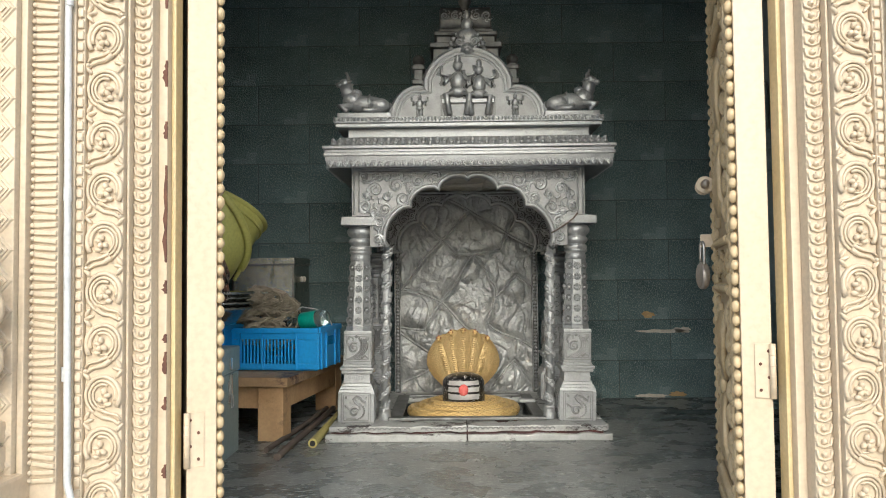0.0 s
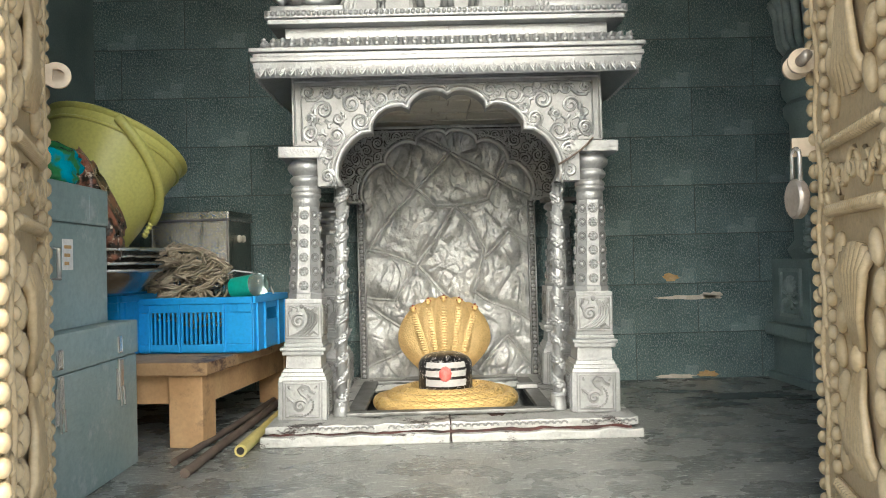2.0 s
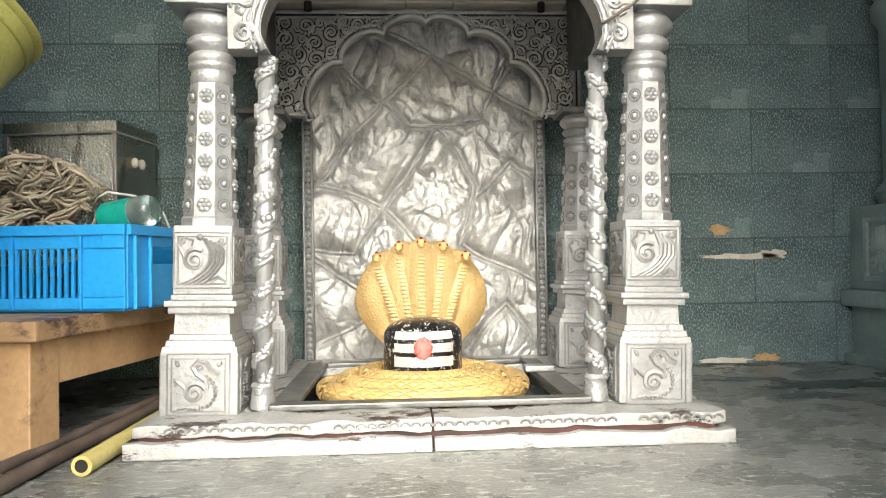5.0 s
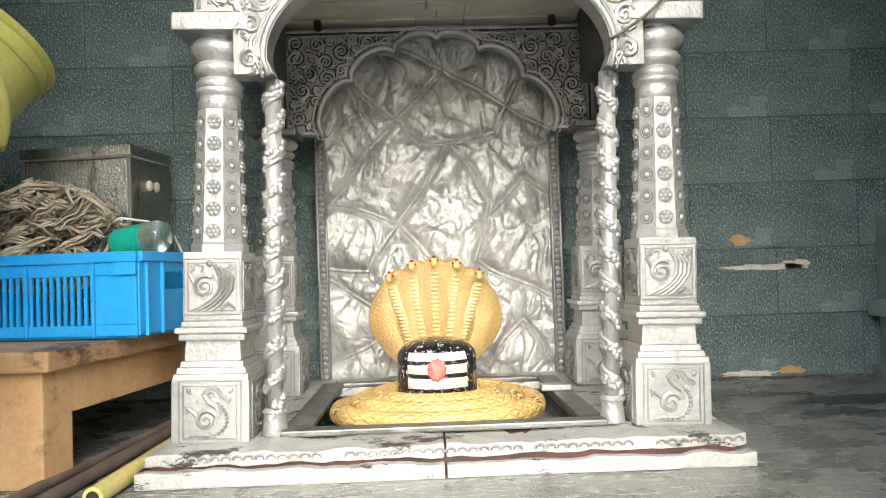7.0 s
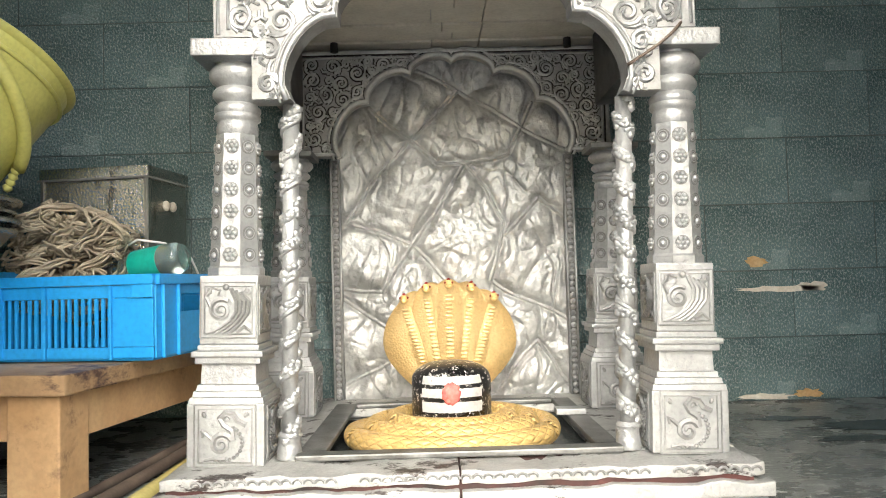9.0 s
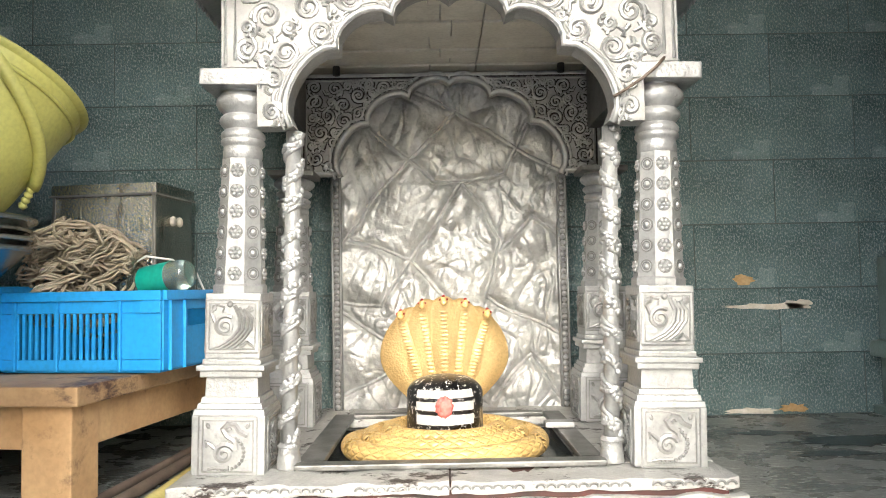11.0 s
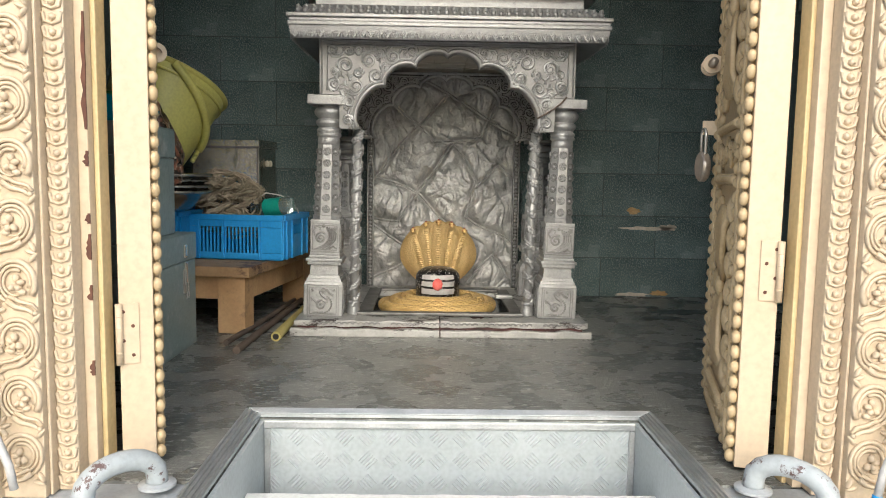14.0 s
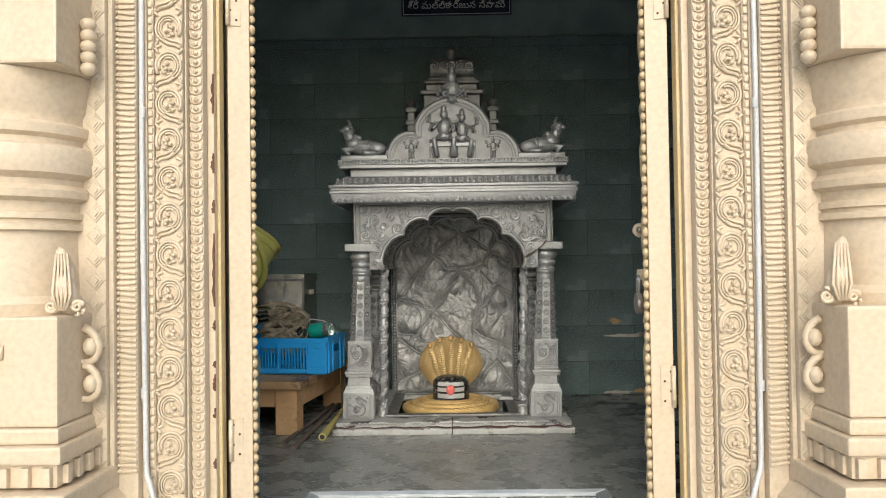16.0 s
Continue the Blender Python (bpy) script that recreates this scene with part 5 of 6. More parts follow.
bm = bmesh.new()
for h, y in ((0.030, -0.004), (0.022, -0.009), (0.012, -0.015)):
    a = [bm.verts.new(p) for p in ((-h, 0.002, 0), (0, 0.002, -h), (h, 0.002, 0), (0, 0.002, h))]
    b = [bm.verts.new(p) for p in ((-h * 0.86, y, 0), (0, y, -h * 0.86), (h * 0.86, y, 0), (0, y, h * 0.86))]
    bm.faces.new(b)
    for i in range(4):
        bm.faces.new((a[i], a[(i + 1) % 4], b[(i + 1) % 4], b[i]))
DIAMOND = finish("diamond", bm, CREAM, False)

JTOP = 2.20
for s, nm in ((-1, "door_jamb"), (1, "door_jamb")):
    j = thing(nm, (s * 0.85, 1.62, 0), "cream painted door jamb with bands of scroll carving", "door jamb", "door jambs", "structure")

    def strip(name, a, b, y, m=CREAM, y1=1.755):
        return part(name, B(min(s * a, s * b), max(s * a, s * b), y, y1, 0.0, JTOP, bevel=0.003), m, j)

    # innermost strip carries the return's shading in its colour
    strip("inner_edge", 0.690, 0.7005, 1.712, EDGE_SHADE, 1.755)
    strip("inner_edge", 0.701, 0.7215, 1.690, CREAM_FLAT, 1.755)
    strip("egg_band", 0.722, 0.7615, 1.655, CREAM, 1.755)
    strip("fillet", 0.762, 0.768, 1.632, CREAM)
    strip("scroll_band", 0.7685, 0.848, 1.618, CREAM)
    strip("bead_band", 0.8485, 0.8645, 1.606, CREAM, 1.70)
    strip("groove", 0.865, 0.884, 1.60, CREAM, 1.70)
    strip("rope_band", 0.8845, 0.940, 1.572, CREAM, 1.70)
    strip("fillet", 0.9405, 0.954, 1.548, CREAM, 1.70)
    strip("diamond_band", 0.9545, 1.10, 1.532, CREAM, 1.70)
    for i in range(19):
        piece("scroll", SCROLL, (s * 0.808, 1.617, 0.03 + 0.110 * i), j, scale=(s * (1 if i % 2 else -1), 1.2, 1))
    for i in range(78):
        piece("egg_moulding", EGG, (s * 0.742, 1.654, 0.02 + 0.0275 * i), j, scale=(1, 1.5, 1))
    for i in range(88):
        piece("square_bead", SQUARE, (s * 0.8565, 1.606, 0.015 + 0.0245 * i), j)
    rnd = random.Random(3 + s)
    for i in range(122):
        piece("rope_bar", ROPE_BAR, (s * 0.911, 1.571, 0.25 + 0.016 * i), j, (0, radians(s * rnd.uniform(-9, 3)), 0), (s, 1, 1))
    for i in range(32):
        piece("diamond", DIAMOND, (s * 0.981, 1.531, 0.10 + 0.0625 * i), j, scale=(0.9, 0.6, 1))
    # flaked paint on the inner edge
    rnd = random.Random(9)
    if s < 0:
        for z0, z1 in ((1.28, 1.40), (0.98, 1.02), (0.70, 0.92), (0.63, 0.66), (0.52, 0.54), (0.45, 0.50), (0.37, 0.40), (0.22, 0.25), (1.10, 1.16)):
            bm = bmesh.new()
            n = 9
            left = [(-0.7055 - 0.008 * rnd.random() * math.sin(math.pi * min(1, 0.1 + i / n)), z0 + (z1 - z0) * i / n) for i in range(n + 1)]
            right = [(-0.7015 + 0.001 * rnd.random(), z0 + (z1 - z0) * i / n) for i in range(n + 1)]
            plate(bm, left + right[::-1], 1.6885, 1.692)
            part("flaked_patch", bm, RUST, j, "bare dark wood where paint flaked")

    # conduit run down the jamb
    c = thing("cable_conduit", (s * 0.874, 1.59, 0.2), "pale grey plastic conduit fixed down the jamb", "conduit", "conduits")
    bm = bmesh.new()
    tube(bm, [(s * 0.874, 1.588, JTOP), (s * 0.876, 1.588, 1.2), (s * 0.872, 1.586, 0.7), (s * 0.868, 1.586, 0.28), (s * 0.862, 1.575, 0.24), (s * 0.835, 1.56, 0.17), (s * 0.800, 1.555, 0.09), (s * 0.792, 1.555, 0.045)], 0.0075, 10)
    part("pipe", bm, CONDUIT, c, smooth=True)
    for z in (1.25, 0.83, 0.45):
        bm = bmesh.new()
        lathe(bm, [(0.0088, z), (0.0088, z + 0.03)], s * 0.8735, 1.5875, 12)
        part("clip", bm, CONDUIT, c, smooth=True, sharp=40)
    if s > 0:
        bm = bmesh.new()
        tube(bm, [(0.792, 1.555, 0.045), (0.786, 1.553, 0.008)], 0.009, 10)
        part("end_cap", bm, BLUE, c, "blue plastic cable end")

# ---- pilasters beside the door ----
for s in (-1, 1):
    cx, cy = s * 1.215, 1.56
    p = thing("pilaster", (cx, cy, 0), "cream painted temple pilaster with ringed round shaft", "pilaster", "door pilasters", "structure")
    for nm, hw, y0, z0, z1 in (("base_block", 0.31, 1.24, -0.002, 0.16), ("base_moulding", 0.275, 1.28, 0.21, 0.27), ("dentil_band", 0.235, 1.325, 0.275, 0.335), ("base_moulding", 0.25, 1.31, 0.3355, 0.38), ("base_moulding", 0.232, 1.335, 0.3805, 0.42), ("pedestal", 0.222, 1.35, 0.4205, 0.70), ("upper_block", 0.225, 1.345, 1.345, 2.2)):
        part(nm, B(cx - hw, cx + hw, y0, 1.62, z0, z1, bevel=0.008), CREAM_FLAT, p)
    bm = bmesh.new()
    frustum(bm, cx, 1.46, 0.1605, 0.2095, 0.62, 0.44, 0.54, 0.36)
    part("base_slope", bm, CREAM_FLAT, p)
    bm = bmesh.new()
    box(bm, -0.011, 0.011, -0.012, 0.006, -0.024, 0.024, bevel=0.003)
    DENT = finish("dentil", bm, CREAM_FLAT, False)
    for i in range(9):
        piece("dentil", DENT, (cx - 0.215 + 0.0535 * i, 1.321, 0.305), p)
    for i in range(4):
        piece("dentil", DENT, (cx - s * 0.238, 1.36 + 0.055 * i, 0.305), p, (0, 0, radians(90)))
    bm = bmesh.new()
    lathe(bm, [(0.20, 0.70), (0.205, 0.73), (0.19, 0.75), (0.185, 0.92), (0.20, 0.925), (0.20, 0.94), (0.19, 0.944), (0.19, 0.952), (0.20, 0.955), (0.20, 0.97), (0.19, 0.975), (0.192, 1.0), (0.215, 1.01), (0.218, 1.03), (0.20, 1.045), (0.20, 1.06), (0.225, 1.075), (0.232, 1.11), (0.225, 1.145), (0.20, 1.155), (0.20, 1.17), (0.215, 1.18), (0.217, 1.205), (0.20, 1.215), (0.20, 1.235), (0.208, 1.25), (0.215, 1.30), (0.225, 1.335), (0.225, 1.344)], cx, cy, 48)
    part("shaft", bm, CREAM_FLAT, p, smooth=True, sharp=35)
    # leaf at each corner of the pedestal top, and curls on the inner side
    bm = bmesh.new()
    for q in (-1, 1):
        x0, y0 = cx + q * 0.212, 1.415
        blob(bm, (x0, y0, 0.755), (0.030, 0.024, 0.060), (8, q * -8, 0))
        blob(bm, (x0 - q * 0.006, y0 + 0.008, 0.825), (0.022, 0.018, 0.056), (8, q * -14, 0))
        for w_ in (-1, 1):
            curl(bm, x0 + w_ * 0.034, 0.722, 0.016, y0 - 0.012, 0.006, 0, w_, 2)
        for k in range(5):
            tube(bm, [(x0 + (k - 2) * 0.005, y0 - 0.024, 0.712), (x0 + (k - 2) * 0.012, y0 - 0.024, 0.755), (x0 + (k - 2) * 0.007 - q * 0.006, y0 - 0.012, 0.86)], 0.004, 5)
    part("corner_leaves", bm, CREAM_FLAT, p, smooth=True)
    bm = bmesh.new()
    for i in range(2):
        tube(bm, [(cx - s * (0.225 + 0.040 * math.sin(a)), 1.48, 0.66 - 0.10 * i - 0.055 + 0.055 * math.cos(a) * (1 - 0.1 * a)) for a in [k * 0.45 for k in range(13)]], 0.011, 8, taper=lambda k: 1.1 - 0.5 * k)
        blob(bm, (cx - s * 0.245, 1.475, 0.61 - 0.10 * i), (0.02, 0.02, 0.025))
    part("scroll_bracket", bm, CREAM_FLAT, p, smooth=True)
    bm = bmesh.new()
    for i in range(5):
        blob(bm, (cx - s * 0.245, 1.47, 1.36 + 0.03 * i), (0.022, 0.022, 0.02))
    part("scroll_bracket", bm, CREAM_FLAT, p, smooth=True)
    fig = figure(cx - s * 0.02, 0.44, 0.22, 1.346, False, 1)
    single("carved_figure", fig, CREAM_FLAT, "plain cream carved figure on the pedestal", "statue", "pilaster figures", smooth=True)
    fig = figure(cx + s * 0.02, 1.37, 0.26, 1.341, False, 1)
    single("carved_figure", fig, CREAM_FLAT, "plain cream carved figure on the upper block", "statue", "pilaster figures", smooth=True)
single("lintel", B(-1.1, 1.1, 1.60, 1.70, JTOP + 0.001, TOP_Z, bevel=0.01), CREAM, "cream painted lintel above the door", "lintel", kind="structure")

# ---- door leaves ----
bm = bmesh.new()
blob(bm, (0, 0, 0), (0.0115, 0.0115, 0.0150), sub=2)
DOOR_BEAD = finish("door_bead", bm, CREAM_DOOR_DIM, True)
LEN, THK, LTOP = 0.60, 0.066, 2.12


def leaf(s):
    """A door leaf standing open; built along +y from its hinge, its carved face towards -x, then mirrored and turned."""
    ox, oy = s * 0.612, 1.765
    d = thing("door_leaf", (0, 0, 0), "cream painted carved door leaf standing open inwards", "door", "door leaves")
    d.matrix_basis = Matrix.Translation((ox, oy, 0.012)) @ Matrix.Rotation(radians(-15.5 if s > 0 else 22.0), 4, "Z")

    def lp(name, bm, m, label="", smooth=False, parent=None):
        if s < 0:
            bmesh.ops.scale(bm, vec=(-1, 1, 1), verts=bm.verts)
        me = finish(name, bm, m, smooth)
        ob = new(name, me)
        ob.parent = parent or d
        if label:
            ob["label"] = label
        return ob

    lp("slab", B(0.0, THK, 0, LEN, 0, LTOP, bevel=0.003), CREAM_FLAT)
    lp("carved_ground", B(-0.003, -0.0005, 0.03, LEN - 0.03, 0.02, LTOP - 0.02), CREAM_DOOR_DIM)
    rnd = random.Random(17)
    for y0, y1 in ((0.040, 0.100), (LEN - 0.100, LEN - 0.040)):
        lp("stile", B(-0.010, -0.0035, y0, y1, 0.02, LTOP - 0.02, bevel=0.003), CREAM_DOOR_DIM)
        bm = bmesh.new()
        ym = (y0 + y1) / 2
        n = 160
        tube(bm, [(-0.012, ym + 0.016 * math.sin(i * 0.34), 0.03 + (LTOP - 0.06) * i / n) for i in range(n + 1)], 0.0055, 6)
        for i in range(17):
            z = 0.06 + 0.122 * i
            for q in (-1, 1):
                blob(bm, (-0.012, ym + q * 0.015, z + 0.03 * q), (0.007, 0.008, 0.020), (25 * q, 0, 0), sub=1)
        lp("vine_carving", bm, CREAM_DOOR_DIM, smooth=True)
    for z0, z1 in ((0.02, 0.10), (0.60, 0.75), (1.30, 1.42), (1.98, 2.10)):
        lp("rail", B(-0.008, -0.0035, 0.1005, LEN - 0.1005, z0, z1, bevel=0.002), CREAM_DOOR_DIM)
        for zr in (z0 + 0.012, z1 - 0.012):
            bm = bmesh.new()
            for k in range(24):
                blob(bm, (-0.013, 0.142 + 0.0138 * k, zr), (0.0125, 0.0062, 0.0155), (28, 0, 0), sub=1)
            lp("rope_moulding", bm, CREAM_DOOR_DIM, smooth=True)
        bm = bmesh.new()
        zc = (z0 + z1) / 2
        rr = (z1 - z0) * 0.24
        for k in range(5):
            pts = spiral(0.155 + 0.072 * k, zc + 0.008 * (-1) ** k, rr, 1.3, 1.57 * k, 1 if k % 2 else -1, 14)
            tube(bm, [(-0.011, u, v) for u, v in pts], 0.0052, 6)
            blob(bm, (-0.010, 0.190 + 0.072 * k, zc), (0.009, 0.010, rr * 0.9), (30 * (-1) ** k, 0, 0), sub=1)
        lp("rail_carving", bm, CREAM_DOOR_DIM, smooth=True)
    for z0, z1 in ((0.10, 0.60), (0.75, 1.30), (1.42, 1.98)):
        bm = bmesh.new()
        zm, hh = (z0 + z1) / 2, (z1 - z0) * 0.40
        for q in (-1, 1):
            for k in range(7):
                w_ = (k - 3) / 3.0
                tube(bm, [(-0.009, LEN / 2 + 0.016 * w_, zm + q * 0.015), (-0.017, LEN / 2 + 0.030 * w_, zm + q * hh * 0.35), (-0.018, LEN / 2 + 0.062 * w_, zm + q * hh * 0.75), (-0.008, LEN / 2 + 0.080 * w_, zm + q * hh * (1 - 0.10 * w_ * w_))], 0.0085, 6, taper=lambda t: 0.75 + 0.5 * t)
        blob(bm, (-0.014, LEN / 2, zm), (0.012, 0.022, 0.026))
        lp("tulip_carving", bm, CREAM_DOOR_DIM, smooth=True)
        for q in (-1, 1):
            bm = bmesh.new()
            for k in range(7):
                zz = zm + hh * 0.95 * (k - 3) / 3.0
                blob(bm, (-0.008, LEN / 2 + q * (0.105 + 0.014 * (k % 2)), zz), (0.012, 0.019, hh * 0.17), (18 * q * (-1) ** k, 0, 0), sub=2)
            lp("leaf_carving", bm, CREAM_DOOR_DIM, smooth=True)
    for y in (0.016, 0.124, LEN - 0.124, LEN - 0.012):
        for i in range(64):
            ob = new("door_bead", DOOR_BEAD)
            ob.location = (s * -0.008, y, 0.02 + 0.0325 * i)
            ob.rotation_euler = (0.35 * math.sin(2.3 * i + 9 * y), 0, 0)
            ob.scale = (1, 1 + 0.14 * math.sin(1.7 * i + 5 * y), 1 + 0.12 * math.sin(3.1 * i))
            ob.parent = d
    # hinge on the edge
    zt = 0.50 if s > 0 else 0.355
    for base in (zt - 0.125 - 0.012, 1.55):
        h = lp("hinge", B(0.028, THK - 0.004, -0.0035, -0.0005, base, base + 0.125, bevel=0.001), CREAM_FLAT, "painted steel butt hinge")
        bm = bmesh.new()
        lathe(bm, [(0.007, base), (0.007, base + 0.125)], THK, -0.008, 12)
        for k in range(1, 5):
            lathe(bm, [(0.0076, base + 0.025 * k - 0.001), (0.0076, base + 0.025 * k + 0.001)], THK, -0.008, 12)
        lp("hinge_barrel", bm, CREAM_FLAT, smooth=True, parent=h)
        for k in range(4):
            bm = bmesh.new()
            blob(bm, (0.04 + 0.018 * (k % 2), -0.004, base + 0.018 + 0.03 * k), (0.0042, 0.002, 0.0042), sub=1)
            lp("screw", bm, RUST, parent=h)
    # bolt lugs
    zb = 0.925
    for k in range(2 if s > 0 else 1):
        bm = bmesh.new()
        lathe(bm, [(0.013, -0.005), (0.026, -0.005), (0.026, 0.005), (0.013, 0.005), (0.013, -0.005)], 0, 0, 20, m=Matrix.Translation((-0.036, LEN - 0.06 + 0.055 * k, zb)) @ Matrix.Rotation(radians(90), 4, "X"))
        box(bm, -0.028, -0.001, LEN - 0.066 + 0.055 * k, LEN - 0.054 + 0.055 * k, zb - 0.02, zb + 0.02)
        lp("bolt_lug", bm, CREAM_FLAT)
    if s > 0:
        bm = bmesh.new()
        tube(bm, [(-0.036, LEN - 0.11, zb), (-0.036, LEN + 0.02, zb)], 0.011, 12)
        lp("bolt", bm, BRASS, "brownish steel sliding bolt", smooth=True)
        bm = bmesh.new()
        box(bm, -0.05, -0.001, LEN - 0.016, LEN - 0.008, 0.735, 0.775, bevel=0.002)
        lp("hasp", bm, CREAM_FLAT)
    return d


leaf(-1)
leaf(1)
lock = thing("padlock", (0.722, 2.332, 0.72), "pale steel padlock hanging from the door hasp", "padlock")
lx, ly = 0.722, 2.332
bm = bmesh.new()
tube(bm, [(lx, ly - 0.016, 0.69), (lx, ly - 0.016, 0.745)] + [(lx, ly - 0.016 * math.cos(a), 0.745 + 0.018 * math.sin(a)) for a in [math.pi * k / 8 for k in range(1, 8)]] + [(lx, ly + 0.016, 0.745), (lx, ly + 0.016, 0.69)], 0.0048, 8)
part("shackle", bm, STEEL, lock, smooth=True)
bm = bmesh.new()
lathe(bm, [(0.002, -0.011), (0.031, -0.011), (0.035, -0.006), (0.035, 0.006), (0.031, 0.011), (0.002, 0.011)], 0, 0, 28, m=Matrix.Translation((lx, ly, 0.658)) @ Matrix.Rotation(radians(90), 4, "Y") @ Matrix.Diagonal((1.2, 1.05, 1, 1)))
part("lock_body", bm, BRASS, lock, smooth=True, sharp=40)

# ---- bench and what stands on it ----
TILTED = Matrix.Rotation(radians(-8.5), 4, "Z")


def placed(bm, loc, rot=TILTED):
    bmesh.ops.transform(bm, matrix=Matrix.Translation(loc) @ rot, verts=bm.verts)
    return bm


BL = (-0.727, 3.03, 0.0)
bench = thing("wooden_bench", BL, "low raw wooden bench with thick worn legs", "bench")
bm = B(-0.72, 0.0, 0.0, 0.88, 0.222, 0.262, bevel=0.005)
bmesh.ops.subdivide_edges(bm, edges=[e for e in bm.edges if e.calc_length() > 0.3], cuts=10)
for v in bm.verts:
    v.co += Vector((noise.noise(v.co * 14), noise.noise(v.co * 14 + Vector((4, 0, 0))), 0)) * 0.004
part("bench_top", placed(bm, BL), WOOD_TOP, bench)
for x, y in ((-0.135, 0.02), (-0.135, 0.74), (-0.70, 0.02), (-0.70, 0.74)):
    part("leg", placed(B(x, x + 0.11, y, y + 0.09, 0.0, 0.222, bevel=0.004), BL), WOOD, bench)
part("apron", placed(B(-0.59, -0.136, 0.04, 0.07, 0.13, 0.2215, bevel=0.002), BL), WOOD, bench)
part("apron", placed(B(-0.06, -0.03, 0.111, 0.739, 0.13, 0.2215, bevel=0.002), BL), WOOD, bench)


def crate(loc, w, dp, h, label):
    c = thing("plastic_crate", loc, label, "crate", "blue crates")

    def cp(name, *a, bevel=0.002):
        return part(name, placed(B(*a, bevel=bevel), loc), BLUE, c)

    cp("bottom", -w + 0.01, -0.01, 0.01, dp - 0.01, 0.0, 0.006)
    for y0, y1, nm in ((0.0, 0.005, "front"), (dp - 0.005, dp, "back")):
        cp("rim", -w, 0.0, y0 - 0.008 if y0 == 0 else y0, y1 if y0 == 0 else y1 + 0.008, h - 0.022, h)
        cp("lower_band", -w + 0.004, -0.004, y0, y1, 0.006, 0.03)
        cp("upper_band", -w + 0.004, -0.004, y0, y1, h - 0.05, h - 0.0225)
        cp("panel", -0.10, -0.004, y0, y1, 0.0305, h - 0.0505)
        cp("panel", -w + 0.004, -w + 0.05, y0, y1, 0.0305, h - 0.0505)
        n = max(3, int((w - 0.155) / 0.0145))
        for i in range(n):
            x = -w + 0.054 + (w - 0.158) * i / (n - 1)
            cp("slat", x - 0.0035, x + 0.0035, y0, y1, 0.0305, h - 0.0505, bevel=0)
        for x in (-0.10, -w + 0.05, -w * 0.62):
            cp("rib", x - 0.004, x + 0.004, y0 - 0.008 if y0 == 0 else y1, y0 if y0 == 0 else y1 + 0.008, 0.004, h - 0.0225)
    for x0, x1, q in ((-0.005, 0.0, 1), (-w, -w + 0.005, -1)):
        o = 0.008 * q
        cp("rim", min(x0, x0 + o), max(x1, x1 + o), 0.0055, dp - 0.0055, h - 0.022, h)
        cp("side_panel", x0, x1, 0.0055, dp * 0.30, 0.006, h - 0.0225)
        cp("side_panel", x0, x1, dp * 0.70, dp - 0.0055, 0.006, h - 0.0225)
        cp("side_panel", x0, x1, dp * 0.3005, dp * 0.6995, 0.006, h - 0.085)
        cp("side_panel", x0, x1, dp * 0.3005, dp * 0.6995, h - 0.045, h - 0.0225)
        for y in (0.03, dp * 0.3, dp * 0.7, dp - 0.03):
            cp("rib", min(x1, x1 + o) if q > 0 else x0 + o, max(x1, x1 + o) if q > 0 else x0, y - 0.004, y + 0.004, 0.004, h - 0.0225)
    cp("corner_brace", -0.05, -0.001, -0.008, -0.0005, h - 0.05, h - 0.0225)
    return c


CL = (-0.634, 3.225, 0.2645)
crate(CL, 0.41, 0.32, 0.185, "blue slotted plastic crate holding a heap of rope")
crate((-1.045, 3.17, 0.2645), 0.36, 0.40, 0.20, "blue slotted plastic crate under a stack of trays")

# rope heap
rnd = random.Random(21)
bm = bmesh.new()
rc = Vector((-0.895, 3.41, 0.44))
for i in range(80):
    o = Vector((rnd.uniform(-0.11, 0.09), rnd.uniform(-0.05, 0.05), rnd.uniform(-0.05, 0.15)))
    r = rnd.uniform(0.03, 0.095)
    u = Vector((rnd.uniform(0.5, 1) * rnd.choice((-1, 1)), rnd.uniform(-0.5, 0.5), rnd.uniform(-0.5, 0.5))).normalized()
    v = Vector((rnd.uniform(-0.4, 0.4), rnd.uniform(-1, 1), rnd.uniform(-0.8, 0.8))).normalized()
    a0, a1 = rnd.uniform(0, 6.28), rnd.uniform(2.5, 5.0)
    for q in range(rnd.choice((3, 5, 6))):
        off = Vector((rnd.uniform(-1, 1), rnd.uniform(-1, 1), rnd.uniform(-1, 1))) * 0.009
        rq = r * rnd.uniform(0.93, 1.07)
        pts = []
        for k in range(15):
            t = a0 + a1 * k / 14 + 0.1 * q
            p = rc + o + off + rq * math.cos(t) * u + rq * 0.8 * math.sin(t) * v + 0.004 * Vector((math.sin(5 * t + q), math.cos(4 * t), math.sin(7 * t)))
            lim = 0.645 - 1.3 * abs(p.x - rc.x + 0.03) ** 1.45 - 0.02 * noise.noise(p * 25)
            p.x = min(max(p.x, -1.03), -0.755)
            p.y = min(max(p.y, 3.305), 3.51)
            p.z = min(max(p.z, 0.285), lim)
            pts.append(p)
        tube(bm, pts, 0.0030, 5)
single("rope_heap", bm, ROPE, "tangled heap of brown coir rope in the crate", "rope", kind="stuff", smooth=True)

